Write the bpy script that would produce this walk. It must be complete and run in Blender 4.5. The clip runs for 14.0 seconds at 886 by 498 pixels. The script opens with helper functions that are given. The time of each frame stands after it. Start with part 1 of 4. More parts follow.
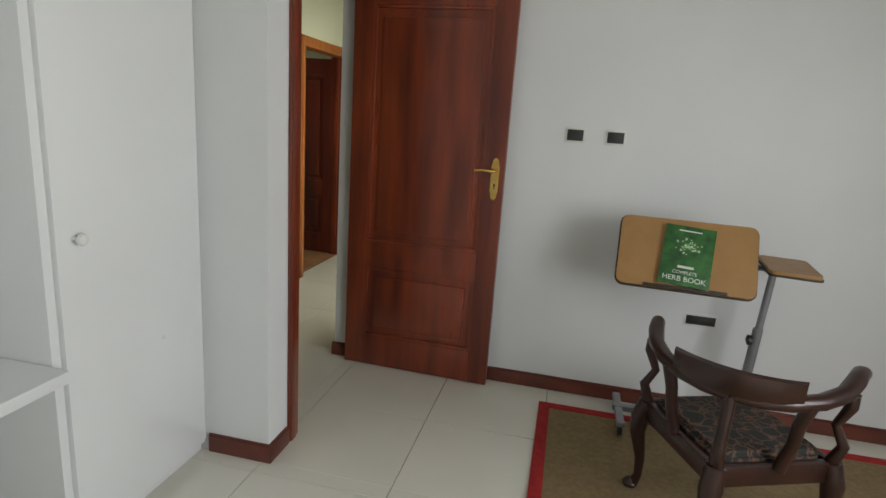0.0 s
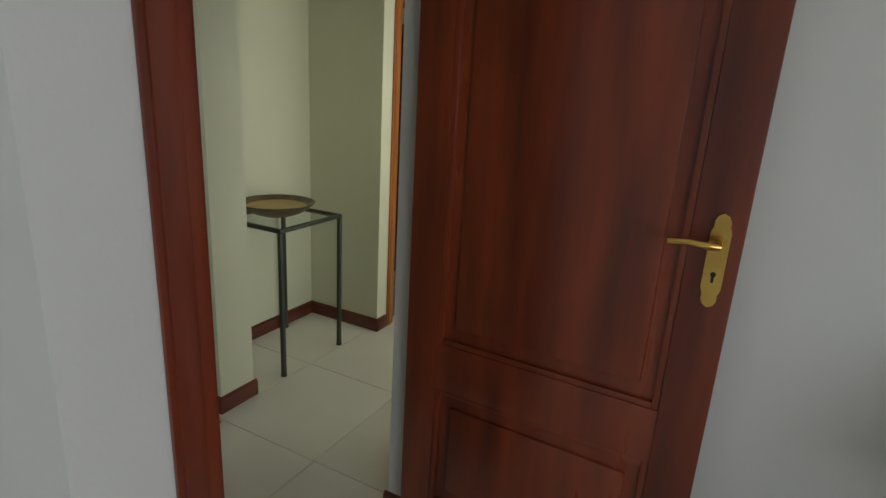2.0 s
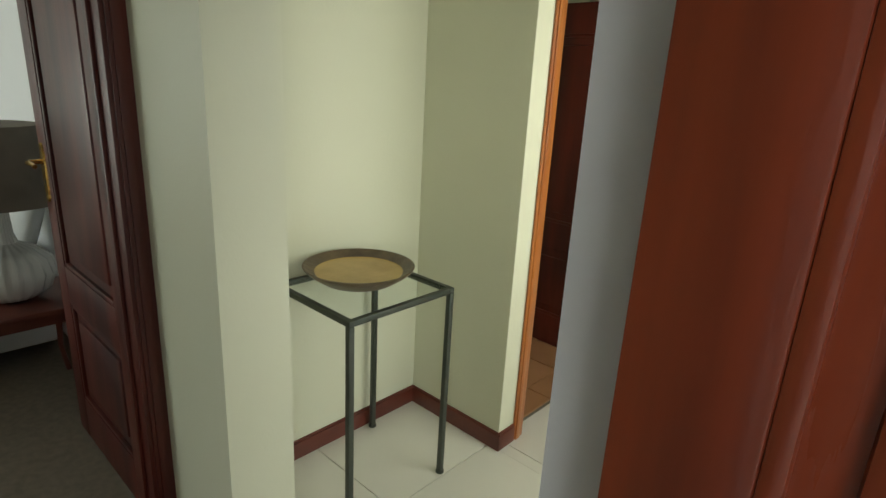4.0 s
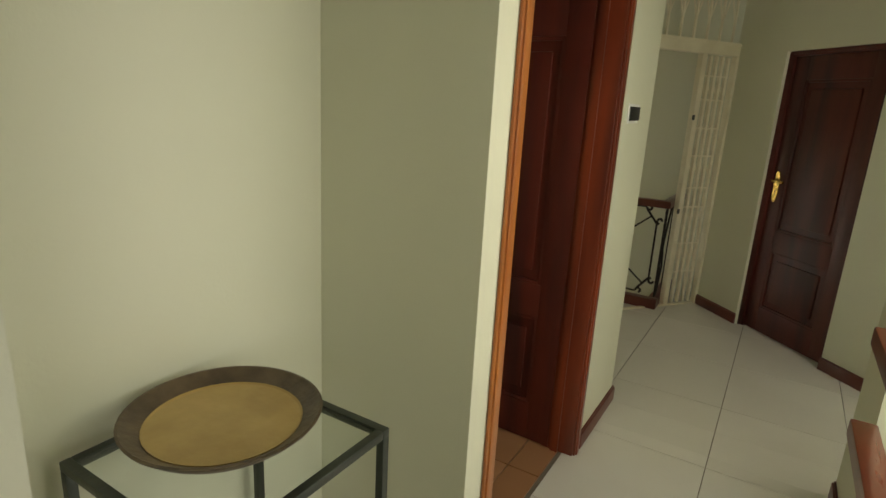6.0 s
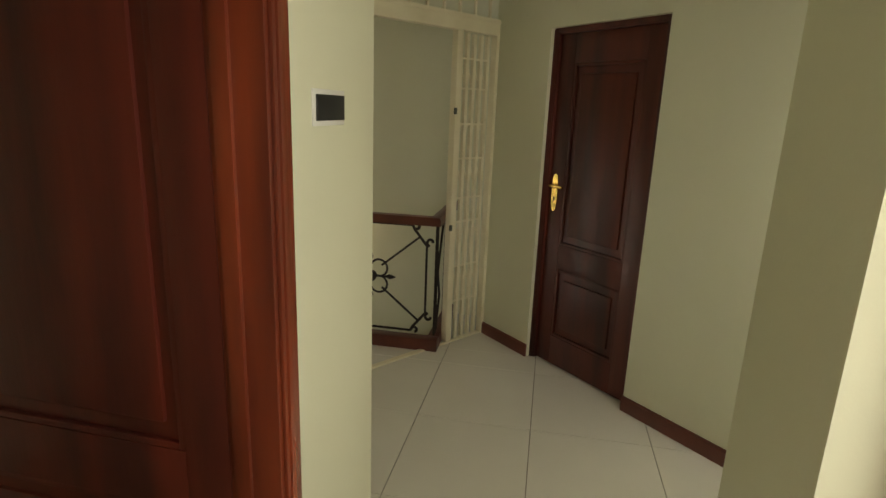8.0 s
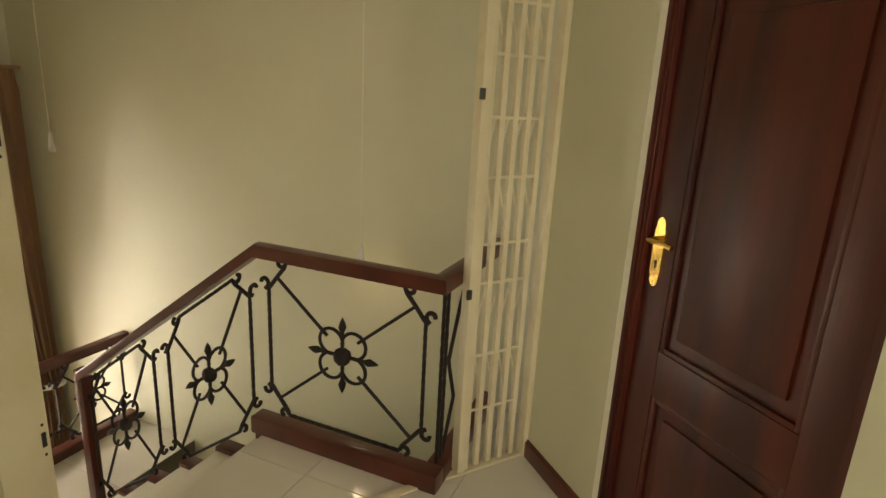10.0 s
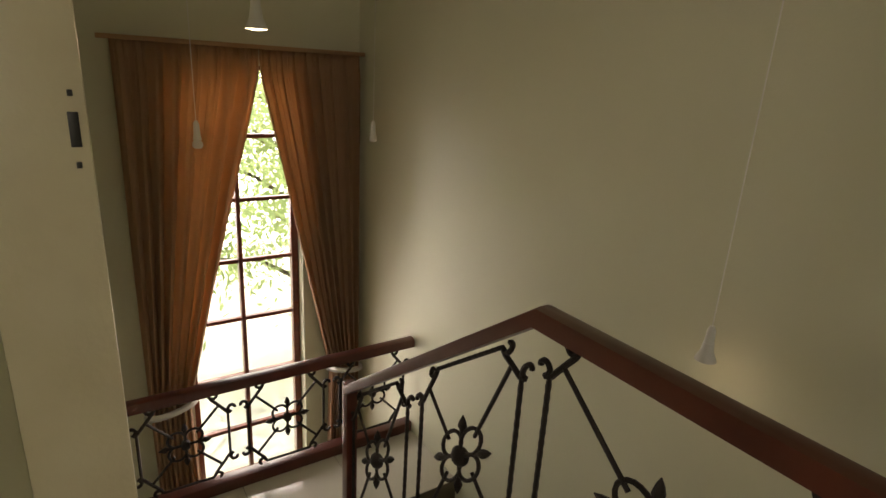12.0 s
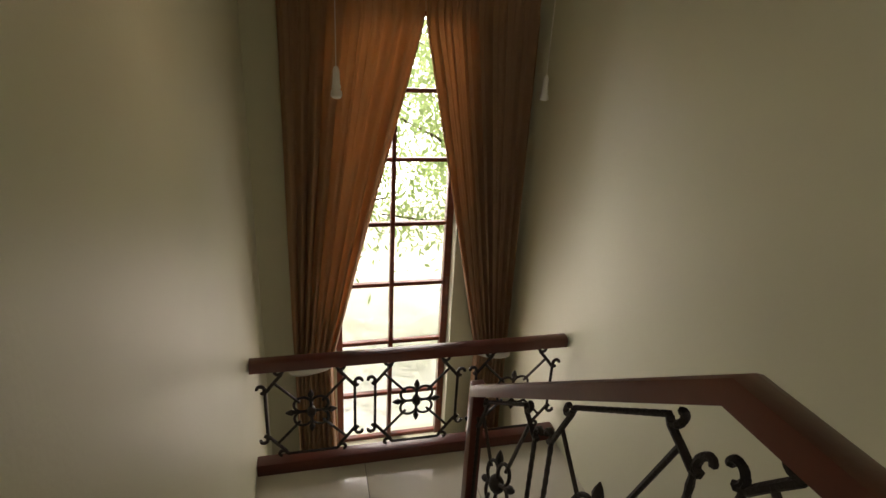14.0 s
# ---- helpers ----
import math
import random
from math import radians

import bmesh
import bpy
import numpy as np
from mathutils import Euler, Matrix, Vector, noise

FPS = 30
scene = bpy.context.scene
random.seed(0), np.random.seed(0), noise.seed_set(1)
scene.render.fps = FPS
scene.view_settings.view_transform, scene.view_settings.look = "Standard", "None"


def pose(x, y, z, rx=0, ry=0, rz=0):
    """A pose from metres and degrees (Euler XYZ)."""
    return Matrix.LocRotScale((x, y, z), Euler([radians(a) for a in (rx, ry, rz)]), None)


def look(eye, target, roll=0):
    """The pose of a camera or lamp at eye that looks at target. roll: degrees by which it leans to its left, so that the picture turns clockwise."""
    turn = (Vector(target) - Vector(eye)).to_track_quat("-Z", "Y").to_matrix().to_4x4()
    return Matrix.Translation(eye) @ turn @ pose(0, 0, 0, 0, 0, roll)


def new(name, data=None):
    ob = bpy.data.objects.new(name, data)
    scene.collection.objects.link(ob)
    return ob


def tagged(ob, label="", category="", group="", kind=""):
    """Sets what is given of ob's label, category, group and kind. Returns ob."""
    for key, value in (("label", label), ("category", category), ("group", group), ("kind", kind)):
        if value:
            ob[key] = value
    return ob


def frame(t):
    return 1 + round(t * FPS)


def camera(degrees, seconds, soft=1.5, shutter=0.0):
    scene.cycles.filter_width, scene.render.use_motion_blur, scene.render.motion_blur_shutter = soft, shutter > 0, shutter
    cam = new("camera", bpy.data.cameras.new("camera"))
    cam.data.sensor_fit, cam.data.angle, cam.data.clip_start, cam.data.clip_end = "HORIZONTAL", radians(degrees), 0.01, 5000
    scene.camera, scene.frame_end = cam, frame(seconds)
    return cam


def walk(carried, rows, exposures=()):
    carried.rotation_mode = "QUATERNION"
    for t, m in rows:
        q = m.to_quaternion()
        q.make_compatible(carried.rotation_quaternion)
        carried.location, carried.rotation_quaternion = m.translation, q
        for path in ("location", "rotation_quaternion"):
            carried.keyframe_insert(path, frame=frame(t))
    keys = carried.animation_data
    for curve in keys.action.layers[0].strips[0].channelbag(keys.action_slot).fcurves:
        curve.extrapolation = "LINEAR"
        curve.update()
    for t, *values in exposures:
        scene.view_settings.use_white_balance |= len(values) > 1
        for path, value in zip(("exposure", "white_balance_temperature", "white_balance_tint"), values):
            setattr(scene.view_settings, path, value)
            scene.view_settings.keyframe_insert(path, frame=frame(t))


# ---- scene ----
cam = camera(76.9, 14.0)
PATH = [
    (0, (4.946, 1.878, 1.531), (4.538, 3.783, 1.076), 4.0),
    (0.5, (4.863, 2.213, 1.564), (4.395, 4.098, 1.085), 4.3),
    (1, (4.737, 2.637, 1.597), (4.198, 4.491, 1.077), 4.4),
    (1.5, (4.652, 3.055, 1.592), (3.964, 4.856, 1.061), 4.0),
    (2, (4.571, 3.511, 1.583), (3.68, 5.213, 1.027), 3.3),
    (2.5, (4.432, 3.86, 1.575), (3.343, 5.438, 1.007), 2.9),
    (3, (4.262, 4.154, 1.591), (3.026, 5.614, 1.009), 3.0),
    (3.2, (4.192, 4.254, 1.592), (2.9, 5.665, 1.008), 3.0),
    (5.3, (3.418, 4.879, 1.582), (2.156, 6.336, 1.051), 3.4),
    (5.5, (3.375, 4.94, 1.59), (2.194, 6.464, 1.058), 3.8),
    (6, (3.252, 5.107, 1.586), (2.253, 6.765, 1.081), 3.1),
    (6.5, (3.185, 5.371, 1.585), (2.393, 7.14, 1.093), 2.7),
    (7, (3.146, 5.66, 1.596), (2.553, 7.506, 1.108), 2.6),
    (7.5, (3.146, 6.023, 1.593), (2.746, 7.922, 1.108), 2.2),
    (8, (3.157, 6.424, 1.594), (2.806, 8.331, 1.105), 2.2),
    (8.2, (3.152, 6.577, 1.594), (2.815, 8.488, 1.106), 2.2),
    (10.3, (3.247, 8.226, 1.553), (2.339, 9.925, 1.014), 2.9),
    (10.5, (3.17, 8.314, 1.55), (2.151, 9.946, 1.001), 2.8),
    (11, (3.0, 8.475, 1.545), (1.756, 9.938, 0.987), 3.4),
    (11.5, (2.832, 8.687, 1.528), (1.396, 9.954, 0.948), 3.4),
    (12, (2.629, 8.84, 1.512), (1.043, 9.903, 0.916), 3.3),
    (12.5, (2.458, 8.969, 1.504), (0.759, 9.834, 0.901), 3.4),
    (13, (2.33, 9.099, 1.484), (0.55, 9.777, 0.873), 3.3),
    (13.5, (2.258, 9.163, 1.449), (0.444, 9.713, 0.812), 3.1),
    (14, (2.231, 9.181, 1.422), (0.433, 9.648, 0.681), 3.2),
]
# the camera darkens its picture towards the bright stair window
EXPOSURES = [(0, -0.3, 6500, 10), (0.5, -0.45, 6500, 10), (1.5, -0.85, 6400, 8), (2.5, -0.68, 6400, 10), (3.2, -0.2, 6300, 8), (5.3, 0.08, 6500, 10), (6, -0.25, 6800, 13), (7, -0.3, 7100, 15), (8, -0.05, 7100, 16), (10.5, 0.6, 8000, 22), (11, 0.35, 7800, 22), (11.5, 0.15, 7600, 24), (12, -0.25, 7300, 24), (12.5, -0.7, 7100, 24), (13, -0.85, 7100, 24), (13.5, -0.9, 7100, 24), (14, -0.5, 7000, 24)]
walk(cam, [(t, look(eye, target, roll)) for t, eye, target, roll in PATH], EXPOSURES)

# ---- world and light ----
world = bpy.data.worlds.new("world")
scene.world = world
world.use_nodes = True
wn = world.node_tree
sky = wn.nodes.new("ShaderNodeTexSky")
sky.sky_type, sky.sun_disc = "NISHITA", False
sky.sun_elevation, sky.sun_rotation = radians(55), radians(200)
wn.nodes["Background"].inputs[1].default_value = 0.15
wn.links.new(sky.outputs[0], wn.nodes["Background"].inputs[0])
sun_data = bpy.data.lights.new("sun", "SUN")
sun_data.energy, sun_data.angle, sun_data.color = 4.5, radians(1.0), (1.0, 0.95, 0.86)
sun = new("sun", sun_data)
sun.matrix_world = look((0, 0, 20), (4.0, 6.5, 0))


def area(name, eye, target, w, h, watts, color):
    d = bpy.data.lights.new(name, "AREA")
    d.shape, d.size, d.size_y, d.energy, d.color = "RECTANGLE", w, h, watts, color
    o = new(name, d)
    o.matrix_world = look(eye, target)
    return o


# skylight that comes in through the window openings, one of them added unseen
area("daylight_study_window", (7.15, 1.9, 1.5), (5.0, 2.2, 0.3), 2.6, 1.3, 80, (0.96, 0.97, 0.96))
area("daylight_hall_window", (3.93, 6.58, 1.25), (2.2, 7.4, 0.15), 1.8, 2.0, 29, (1.0, 0.97, 0.79))
# stands in the added recess window; brightens the angled wall and floor
area("added_recess_light", (4.8, 7.80, 1.5), (3.9, 9.3, 0.2), 0.66, 1.15, 15, (1.0, 0.98, 0.84))
area("daylight_stair_window", (-1.27, 9.75, -0.75), (1.0, 9.2, -0.8), 0.75, 1.6, 14, (1.0, 0.93, 0.84))
area("daylight_bedroom_window", (-0.9, 1.85, 1.5), (0.0, 5.0, 1.0), 1.8, 1.3, 40, (0.94, 1.0, 0.86))


# ---- materials ----
def nodes_of(name):
    m = bpy.data.materials.new(name)
    m.use_nodes = True
    return m, m.node_tree, m.node_tree.nodes["Principled BSDF"]


def mat(name, a, b=None, rough=0.5, scale=3.0, fine=60.0, bump=0.1, metal=0.0, stretch=(1, 1, 1), detail=4, spec=0.5, coat=0.0, object_random=0.0, rough_var=0.08, crisp=0.18):
    """Two colours mixed by a broad noise, a fine relief, and a roughness that varies."""
    m, nt, p = nodes_of(name)
    b = b or tuple(c * 0.86 for c in a)
    tc = nt.nodes.new("ShaderNodeTexCoord")
    mp = nt.nodes.new("ShaderNodeMapping")
    mp.inputs["Scale"].default_value = stretch
    nt.links.new(tc.outputs["Object"], mp.inputs["Vector"])
    n1 = nt.nodes.new("ShaderNodeTexNoise")
    n1.inputs["Scale"].default_value, n1.inputs["Detail"].default_value = scale, detail
    n2 = nt.nodes.new("ShaderNodeTexNoise")
    n2.inputs["Scale"].default_value, n2.inputs["Detail"].default_value = fine, 3
    nt.links.new(mp.outputs[0], n1.inputs["Vector"])
    nt.links.new(mp.outputs[0], n2.inputs["Vector"])
    ramp = nt.nodes.new("ShaderNodeValToRGB")
    ramp.color_ramp.elements[0].position, ramp.color_ramp.elements[1].position = 0.5 - crisp, 0.5 + crisp
    ramp.color_ramp.elements[0].color, ramp.color_ramp.elements[1].color = (*a, 1), (*b, 1)
    src = n1.outputs[0]
    if object_random:
        oi = nt.nodes.new("ShaderNodeObjectInfo")
        add = nt.nodes.new("ShaderNodeMath")
        add.operation = "MULTIPLY_ADD"
        add.inputs[1].default_value = object_random
        nt.links.new(oi.outputs["Random"], add.inputs[0])
        nt.links.new(n1.outputs[0], add.inputs[2])
        src = add.outputs[0]
    nt.links.new(src, ramp.inputs[0])
    nt.links.new(ramp.outputs[0], p.inputs["Base Color"])
    rr = nt.nodes.new("ShaderNodeMapRange")
    rr.inputs["To Min"].default_value, rr.inputs["To Max"].default_value = max(0.02, rough - rough_var), min(1, rough + rough_var)
    nt.links.new(n1.outputs[0], rr.inputs[0])
    nt.links.new(rr.outputs[0], p.inputs["Roughness"])
    p.inputs["Metallic"].default_value = metal
    p.inputs["Specular IOR Level"].default_value = spec
    p.inputs["Coat Weight"].default_value = coat
    p.inputs["Coat Roughness"].default_value = 0.2
    if bump:
        bp = nt.nodes.new("ShaderNodeBump")
        bp.inputs["Strength"].default_value, bp.inputs["Distance"].default_value = bump, 0.01
        nt.links.new(n2.outputs[0], bp.inputs["Height"])
        nt.links.new(bp.outputs[0], p.inputs["Normal"])
    return m


def print_mat(name, ground, ink, scale, low, high):
    """Cloth with a branching printed pattern."""
    m, nt, p = nodes_of(name)
    tc = nt.nodes.new("ShaderNodeTexCoord")
    wob = nt.nodes.new("ShaderNodeTexNoise")
    wob.inputs["Scale"].default_value = scale * 0.5
    mix = nt.nodes.new("ShaderNodeMixRGB")
    mix.inputs[0].default_value = 0.12
    vo = nt.nodes.new("ShaderNodeTexVoronoi")
    vo.feature = "DISTANCE_TO_EDGE"
    vo.inputs["Scale"].default_value = scale
    ramp = nt.nodes.new("ShaderNodeValToRGB")
    ramp.color_ramp.elements[0].position, ramp.color_ramp.elements[1].position = low, high
    ramp.color_ramp.elements[0].color, ramp.color_ramp.elements[1].color = (*ink, 1), (*ground, 1)
    nt.links.new(tc.outputs["Object"], wob.inputs["Vector"])
    nt.links.new(tc.outputs["Object"], mix.inputs[1])
    nt.links.new(wob.outputs["Color"], mix.inputs[2])
    nt.links.new(mix.outputs[0], vo.inputs["Vector"])
    nt.links.new(vo.outputs["Distance"], ramp.inputs[0])
    nt.links.new(ramp.outputs[0], p.inputs["Base Color"])
    p.inputs["Roughness"].default_value = 0.9
    return m


def glass_mat(name, tint=(1, 1, 1)):
    """Thin clear glass: see-through, with a faint gloss."""
    m, nt, p = nodes_of(name)
    tr = nt.nodes.new("ShaderNodeBsdfTransparent")
    tr.inputs[0].default_value = (*tint, 1)
    gl = nt.nodes.new("ShaderNodeBsdfGlossy")
    gl.inputs["Roughness"].default_value = 0.02
    mx = nt.nodes.new("ShaderNodeMixShader")
    mx.inputs[0].default_value = 0.06
    nt.links.new(tr.outputs[0], mx.inputs[1])
    nt.links.new(gl.outputs[0], mx.inputs[2])
    nt.links.new(mx.outputs[0], nt.nodes["Material Output"].inputs[0])
    return m


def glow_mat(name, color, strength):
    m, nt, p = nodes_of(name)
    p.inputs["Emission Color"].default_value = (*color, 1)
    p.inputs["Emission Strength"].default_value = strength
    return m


PAINT_WHITE = mat("white_wall_paint", (0.74, 0.75, 0.75), (0.70, 0.71, 0.71), 0.55, 1.2, 90, 0.05)
PAINT_CREAM = mat("cream_wall_paint", (0.69, 0.695, 0.535), (0.65, 0.655, 0.50), 0.45, 1.0, 80, 0.06, spec=0.4)
PAINT_CEIL = mat("ceiling_paint", (0.78, 0.78, 0.74), None, 0.7, 1.0, 80, 0.04)
LACQUER = mat("white_lacquer", (0.78, 0.79, 0.79), (0.74, 0.75, 0.75), 0.3, 1.5, 50, 0.02)
# one mahogany twice: a darker tone, and a brighter copy for well-lit doors
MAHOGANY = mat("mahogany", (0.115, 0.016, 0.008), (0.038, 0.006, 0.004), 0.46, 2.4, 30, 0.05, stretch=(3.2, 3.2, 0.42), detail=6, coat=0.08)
MAHOGANY_LIT = mat("lit_mahogany", (0.26, 0.046, 0.015), (0.085, 0.015, 0.008), 0.30, 3.0, 34, 0.06, stretch=(3.4, 3.4, 0.34), detail=8, coat=0.3, crisp=0.20)
SKIRTING = mat("skirting_wood", (0.17, 0.040, 0.022), (0.10, 0.022, 0.014), 0.4, 4, 40, 0.04, coat=0.2)
# orange tone that carries the window light on the bathroom frame
FRAME_LIT = mat("window_lit_wood", (0.44, 0.15, 0.030), (0.30, 0.085, 0.018), 0.3, 3, 40, 0.05, stretch=(8, 8, 0.5), coat=0.3)
HANDRAIL = mat("handrail_wood", (0.115, 0.026, 0.015), (0.07, 0.014, 0.009), 0.32, 5, 40, 0.04, coat=0.25)
RAILRED = mat("red_brown_wood", (0.21, 0.042, 0.014), (0.13, 0.024, 0.009), 0.3, 4, 40, 0.04, stretch=(6, 0.6, 6), coat=0.3)
TILE = mat("porcelain_tile", (0.74, 0.72, 0.64), (0.69, 0.67, 0.59), 0.10, 1.3, 30, 0.01, object_random=0.25, rough_var=0.05)
GROUT = mat("grout", (0.20, 0.18, 0.14), None, 0.9)
BATHTILE = mat("terracotta_tile", (0.42, 0.22, 0.11), (0.34, 0.17, 0.08), 0.35, 3, 40, 0.03, object_random=0.4)
CARPET = mat("taupe_carpet", (0.25, 0.205, 0.15), (0.20, 0.165, 0.12), 0.95, 30, 400, 0.6)
IRON = mat("wrought_iron", (0.022, 0.019, 0.018), (0.04, 0.032, 0.028), 0.55, 12, 120, 0.3, metal=0.6)
STEEL = mat("dark_green_steel", (0.065, 0.075, 0.065), (0.09, 0.10, 0.085), 0.42, 10, 90, 0.1, metal=0.7)
BRASS = mat("brass", (0.80, 0.53, 0.16), (0.66, 0.42, 0.11), 0.24, 14, 90, 0.04, metal=1.0)
GATEPAINT = mat("cream_gate_enamel", (0.78, 0.73, 0.54), (0.70, 0.64, 0.45), 0.35, 6, 60, 0.08)
PLASTICW = mat("white_plastic", (0.78, 0.78, 0.74), None, 0.35, 5, 60, 0)
PLASTICB = mat("black_plastic", (0.015, 0.017, 0.017), (0.025, 0.026, 0.026), 0.4, 8, 60, 0)
GLASS = glass_mat("clear_glass", (0.97, 0.99, 0.98))
CLAY = mat("brown_glazed_clay", (0.060, 0.042, 0.026), (0.15, 0.105, 0.06), 0.4, 14, 60, 0.25)
CLAYIN = mat("ochre_glaze", (0.55, 0.38, 0.13), (0.42, 0.28, 0.09), 0.35, 9, 60, 0.1)
RUG = mat("tan_sisal", (0.30, 0.215, 0.105), (0.24, 0.165, 0.08), 0.95, 40, 300, 0.6)
RUGRED = mat("red_binding", (0.42, 0.018, 0.018), (0.32, 0.012, 0.012), 0.9, 30, 300, 0.4)
JUTE = mat("jute_pile", (0.56, 0.38, 0.19), (0.36, 0.23, 0.10), 0.95, 40, 200, 0.5)
LAMINATE = mat("tan_laminate", (0.37, 0.20, 0.068), (0.33, 0.175, 0.058), 0.45, 10, 120, 0.05)
EDGE = mat("dark_edge_band", (0.035, 0.022, 0.014), None, 0.5)
GREYMETAL = mat("grey_enamel_steel", (0.30, 0.31, 0.32), (0.24, 0.25, 0.26), 0.4, 9, 60, 0.03, metal=0.5)
DARKWOOD = mat("dark_chair_wood", (0.040, 0.013, 0.009), (0.018, 0.007, 0.006), 0.30, 6, 40, 0.05, coat=0.3)
FLORAL = print_mat("dark_floral_cloth", (0.020, 0.022, 0.020), (0.15, 0.075, 0.045), 22, 0.01, 0.10)
CORAL = print_mat("red_coral_print", (0.66, 0.58, 0.47), (0.36, 0.045, 0.028), 17, 0.03, 0.13)
CORALRED = print_mat("white_coral_on_red", (0.40, 0.045, 0.03), (0.70, 0.60, 0.5), 22, 0.02, 0.09)
LINENW = mat("white_linen", (0.74, 0.74, 0.72), (0.66, 0.66, 0.64), 0.9, 6, 200, 0.3)
SHADE = mat("taupe_linen_shade", (0.22, 0.19, 0.155), (0.16, 0.14, 0.115), 0.9, 5, 250, 0.4)
CERAMIC = mat("white_ceramic", (0.80, 0.80, 0.77), None, 0.25, 3, 40, 0.02, coat=0.4)
BARK = mat("bark", (0.12, 0.09, 0.06), (0.07, 0.05, 0.035), 0.9, 6, 40, 0.5)
GROUNDM = mat("pale_paving_and_grass", (0.78, 0.76, 0.70), (0.68, 0.66, 0.56), 0.95, 0.8, 30, 0.3)
PLASTEROUT = mat("white_exterior_plaster", (0.76, 0.75, 0.72), (0.68, 0.67, 0.64), 0.8, 2, 40, 0.3)
BULB = glow_mat("lit_bulb", (1.0, 0.82, 0.55), 14)
BOOKGREEN = mat("green_book_cover", (0.010, 0.06, 0.016), (0.04, 0.16, 0.035), 0.3, 22, 60, 0.0)
PALELEAF = mat("pale_cover_print", (0.55, 0.66, 0.48), (0.25, 0.42, 0.2), 0.35, 60, 90, 0.0)
PAPER = mat("paper_white", (0.78, 0.80, 0.74), None, 0.7)


def curtain_mat():
    m, nt, p = nodes_of("peach_curtain_cloth")
    tc = nt.nodes.new("ShaderNodeTexCoord")
    n = nt.nodes.new("ShaderNodeTexNoise")
    n.inputs["Scale"].default_value = 5
    ramp = nt.nodes.new("ShaderNodeValToRGB")
    ramp.color_ramp.elements[0].color, ramp.color_ramp.elements[1].color = (0.50, 0.34, 0.22, 1), (0.42, 0.28, 0.18, 1)
    nt.links.new(tc.outputs["Object"], n.inputs["Vector"])
    nt.links.new(n.outputs[0], ramp.inputs[0])
    nt.links.new(ramp.outputs[0], p.inputs["Base Color"])
    p.inputs["Roughness"].default_value = 0.85
    tr = nt.nodes.new("ShaderNodeBsdfTranslucent")
    tr.inputs[0].default_value = (0.70, 0.42, 0.21, 1)
    mx = nt.nodes.new("ShaderNodeMixShader")
    mx.inputs[0].default_value = 0.38
    nt.links.new(p.outputs[0], mx.inputs[1])
    nt.links.new(tr.outputs[0], mx.inputs[2])
    nt.links.new(mx.outputs[0], nt.nodes["Material Output"].inputs[0])
    return m


CURTAIN = curtain_mat()


def leaf_mat():
    """Leaves that let the sun through."""
    m = mat("sunlit_leaves", (0.09, 0.17, 0.035), (0.16, 0.24, 0.07), 0.5, 3, 20, 0)
    nt = m.node_tree
    p = nt.nodes["Principled BSDF"]
    tr = nt.nodes.new("ShaderNodeBsdfTranslucent")
    tr.inputs[0].default_value = (0.58, 0.72, 0.34, 1)
    mx = nt.nodes.new("ShaderNodeMixShader")
    mx.inputs[0].default_value = 0.55
    nt.links.new(p.outputs[0], mx.inputs[1])
    nt.links.new(tr.outputs[0], mx.inputs[2])
    nt.links.new(mx.outputs[0], nt.nodes["Material Output"].inputs[0])
    return m


LEAFGREEN = leaf_mat()
# emission of the backdrop, in place of glaring daylight outdoors
BACKDROP_GLOW = glow_mat("glowing_backdrop", (1.0, 1.0, 0.94), 10.0)


# ---- mesh helpers ----
def finish(bm, name, material, smooth=False):
    me = bpy.data.meshes.new(name)
    bmesh.ops.recalc_face_normals(bm, faces=bm.faces[:])
    bm.to_mesh(me)
    bm.free()
    for m in material if isinstance(material, (list, tuple)) else (material,):
        me.materials.append(m)
    if smooth:
        me.polygons.foreach_set("use_smooth", [True] * len(me.polygons))
        me.set_sharp_from_angle(angle=radians(40))
    return me


def part(name, bm, material, parent=None, label="", smooth=True):
    o = new(name, finish(bm, name, material, smooth))
    if parent:
        o.parent = parent
    return tagged(o, label) if label else o


def thing(name, label, category, group="", m=None):
    o = tagged(new(name), label, category, group)
    if m is not None:
        o.matrix_world = m
    return o


def add_box(bm, x0, x1, y0, y1, z0, z1, m=None, bevel=0.0, mi=0):
    c = Vector(((x0 + x1) / 2, (y0 + y1) / 2, (z0 + z1) / 2))
    r = bmesh.ops.create_cube(bm, size=1)
    vs = r["verts"]
    for v in vs:
        v.co = Vector((v.co.x * (x1 - x0), v.co.y * (y1 - y0), v.co.z * (z1 - z0))) + c
    fs = {f for v in vs for f in v.link_faces}
    for f in fs:
        f.material_index = mi
    if bevel:
        es = list({e for v in vs for e in v.link_edges})
        r = bmesh.ops.bevel(bm, geom=es, offset=bevel, segments=2, profile=0.6, affect="EDGES", clamp_overlap=True)
        vs = list({v for f in r["faces"] for v in f.verts} | {v for v in vs if v.is_valid})
    if m is not None:
        bmesh.ops.transform(bm, matrix=m, verts=[v for v in vs if v.is_valid])
    return bm


def box(x0, x1, y0, y1, z0, z1, m=None, bevel=0.004):
    return add_box(bmesh.new(), x0, x1, y0, y1, z0, z1, m, bevel)


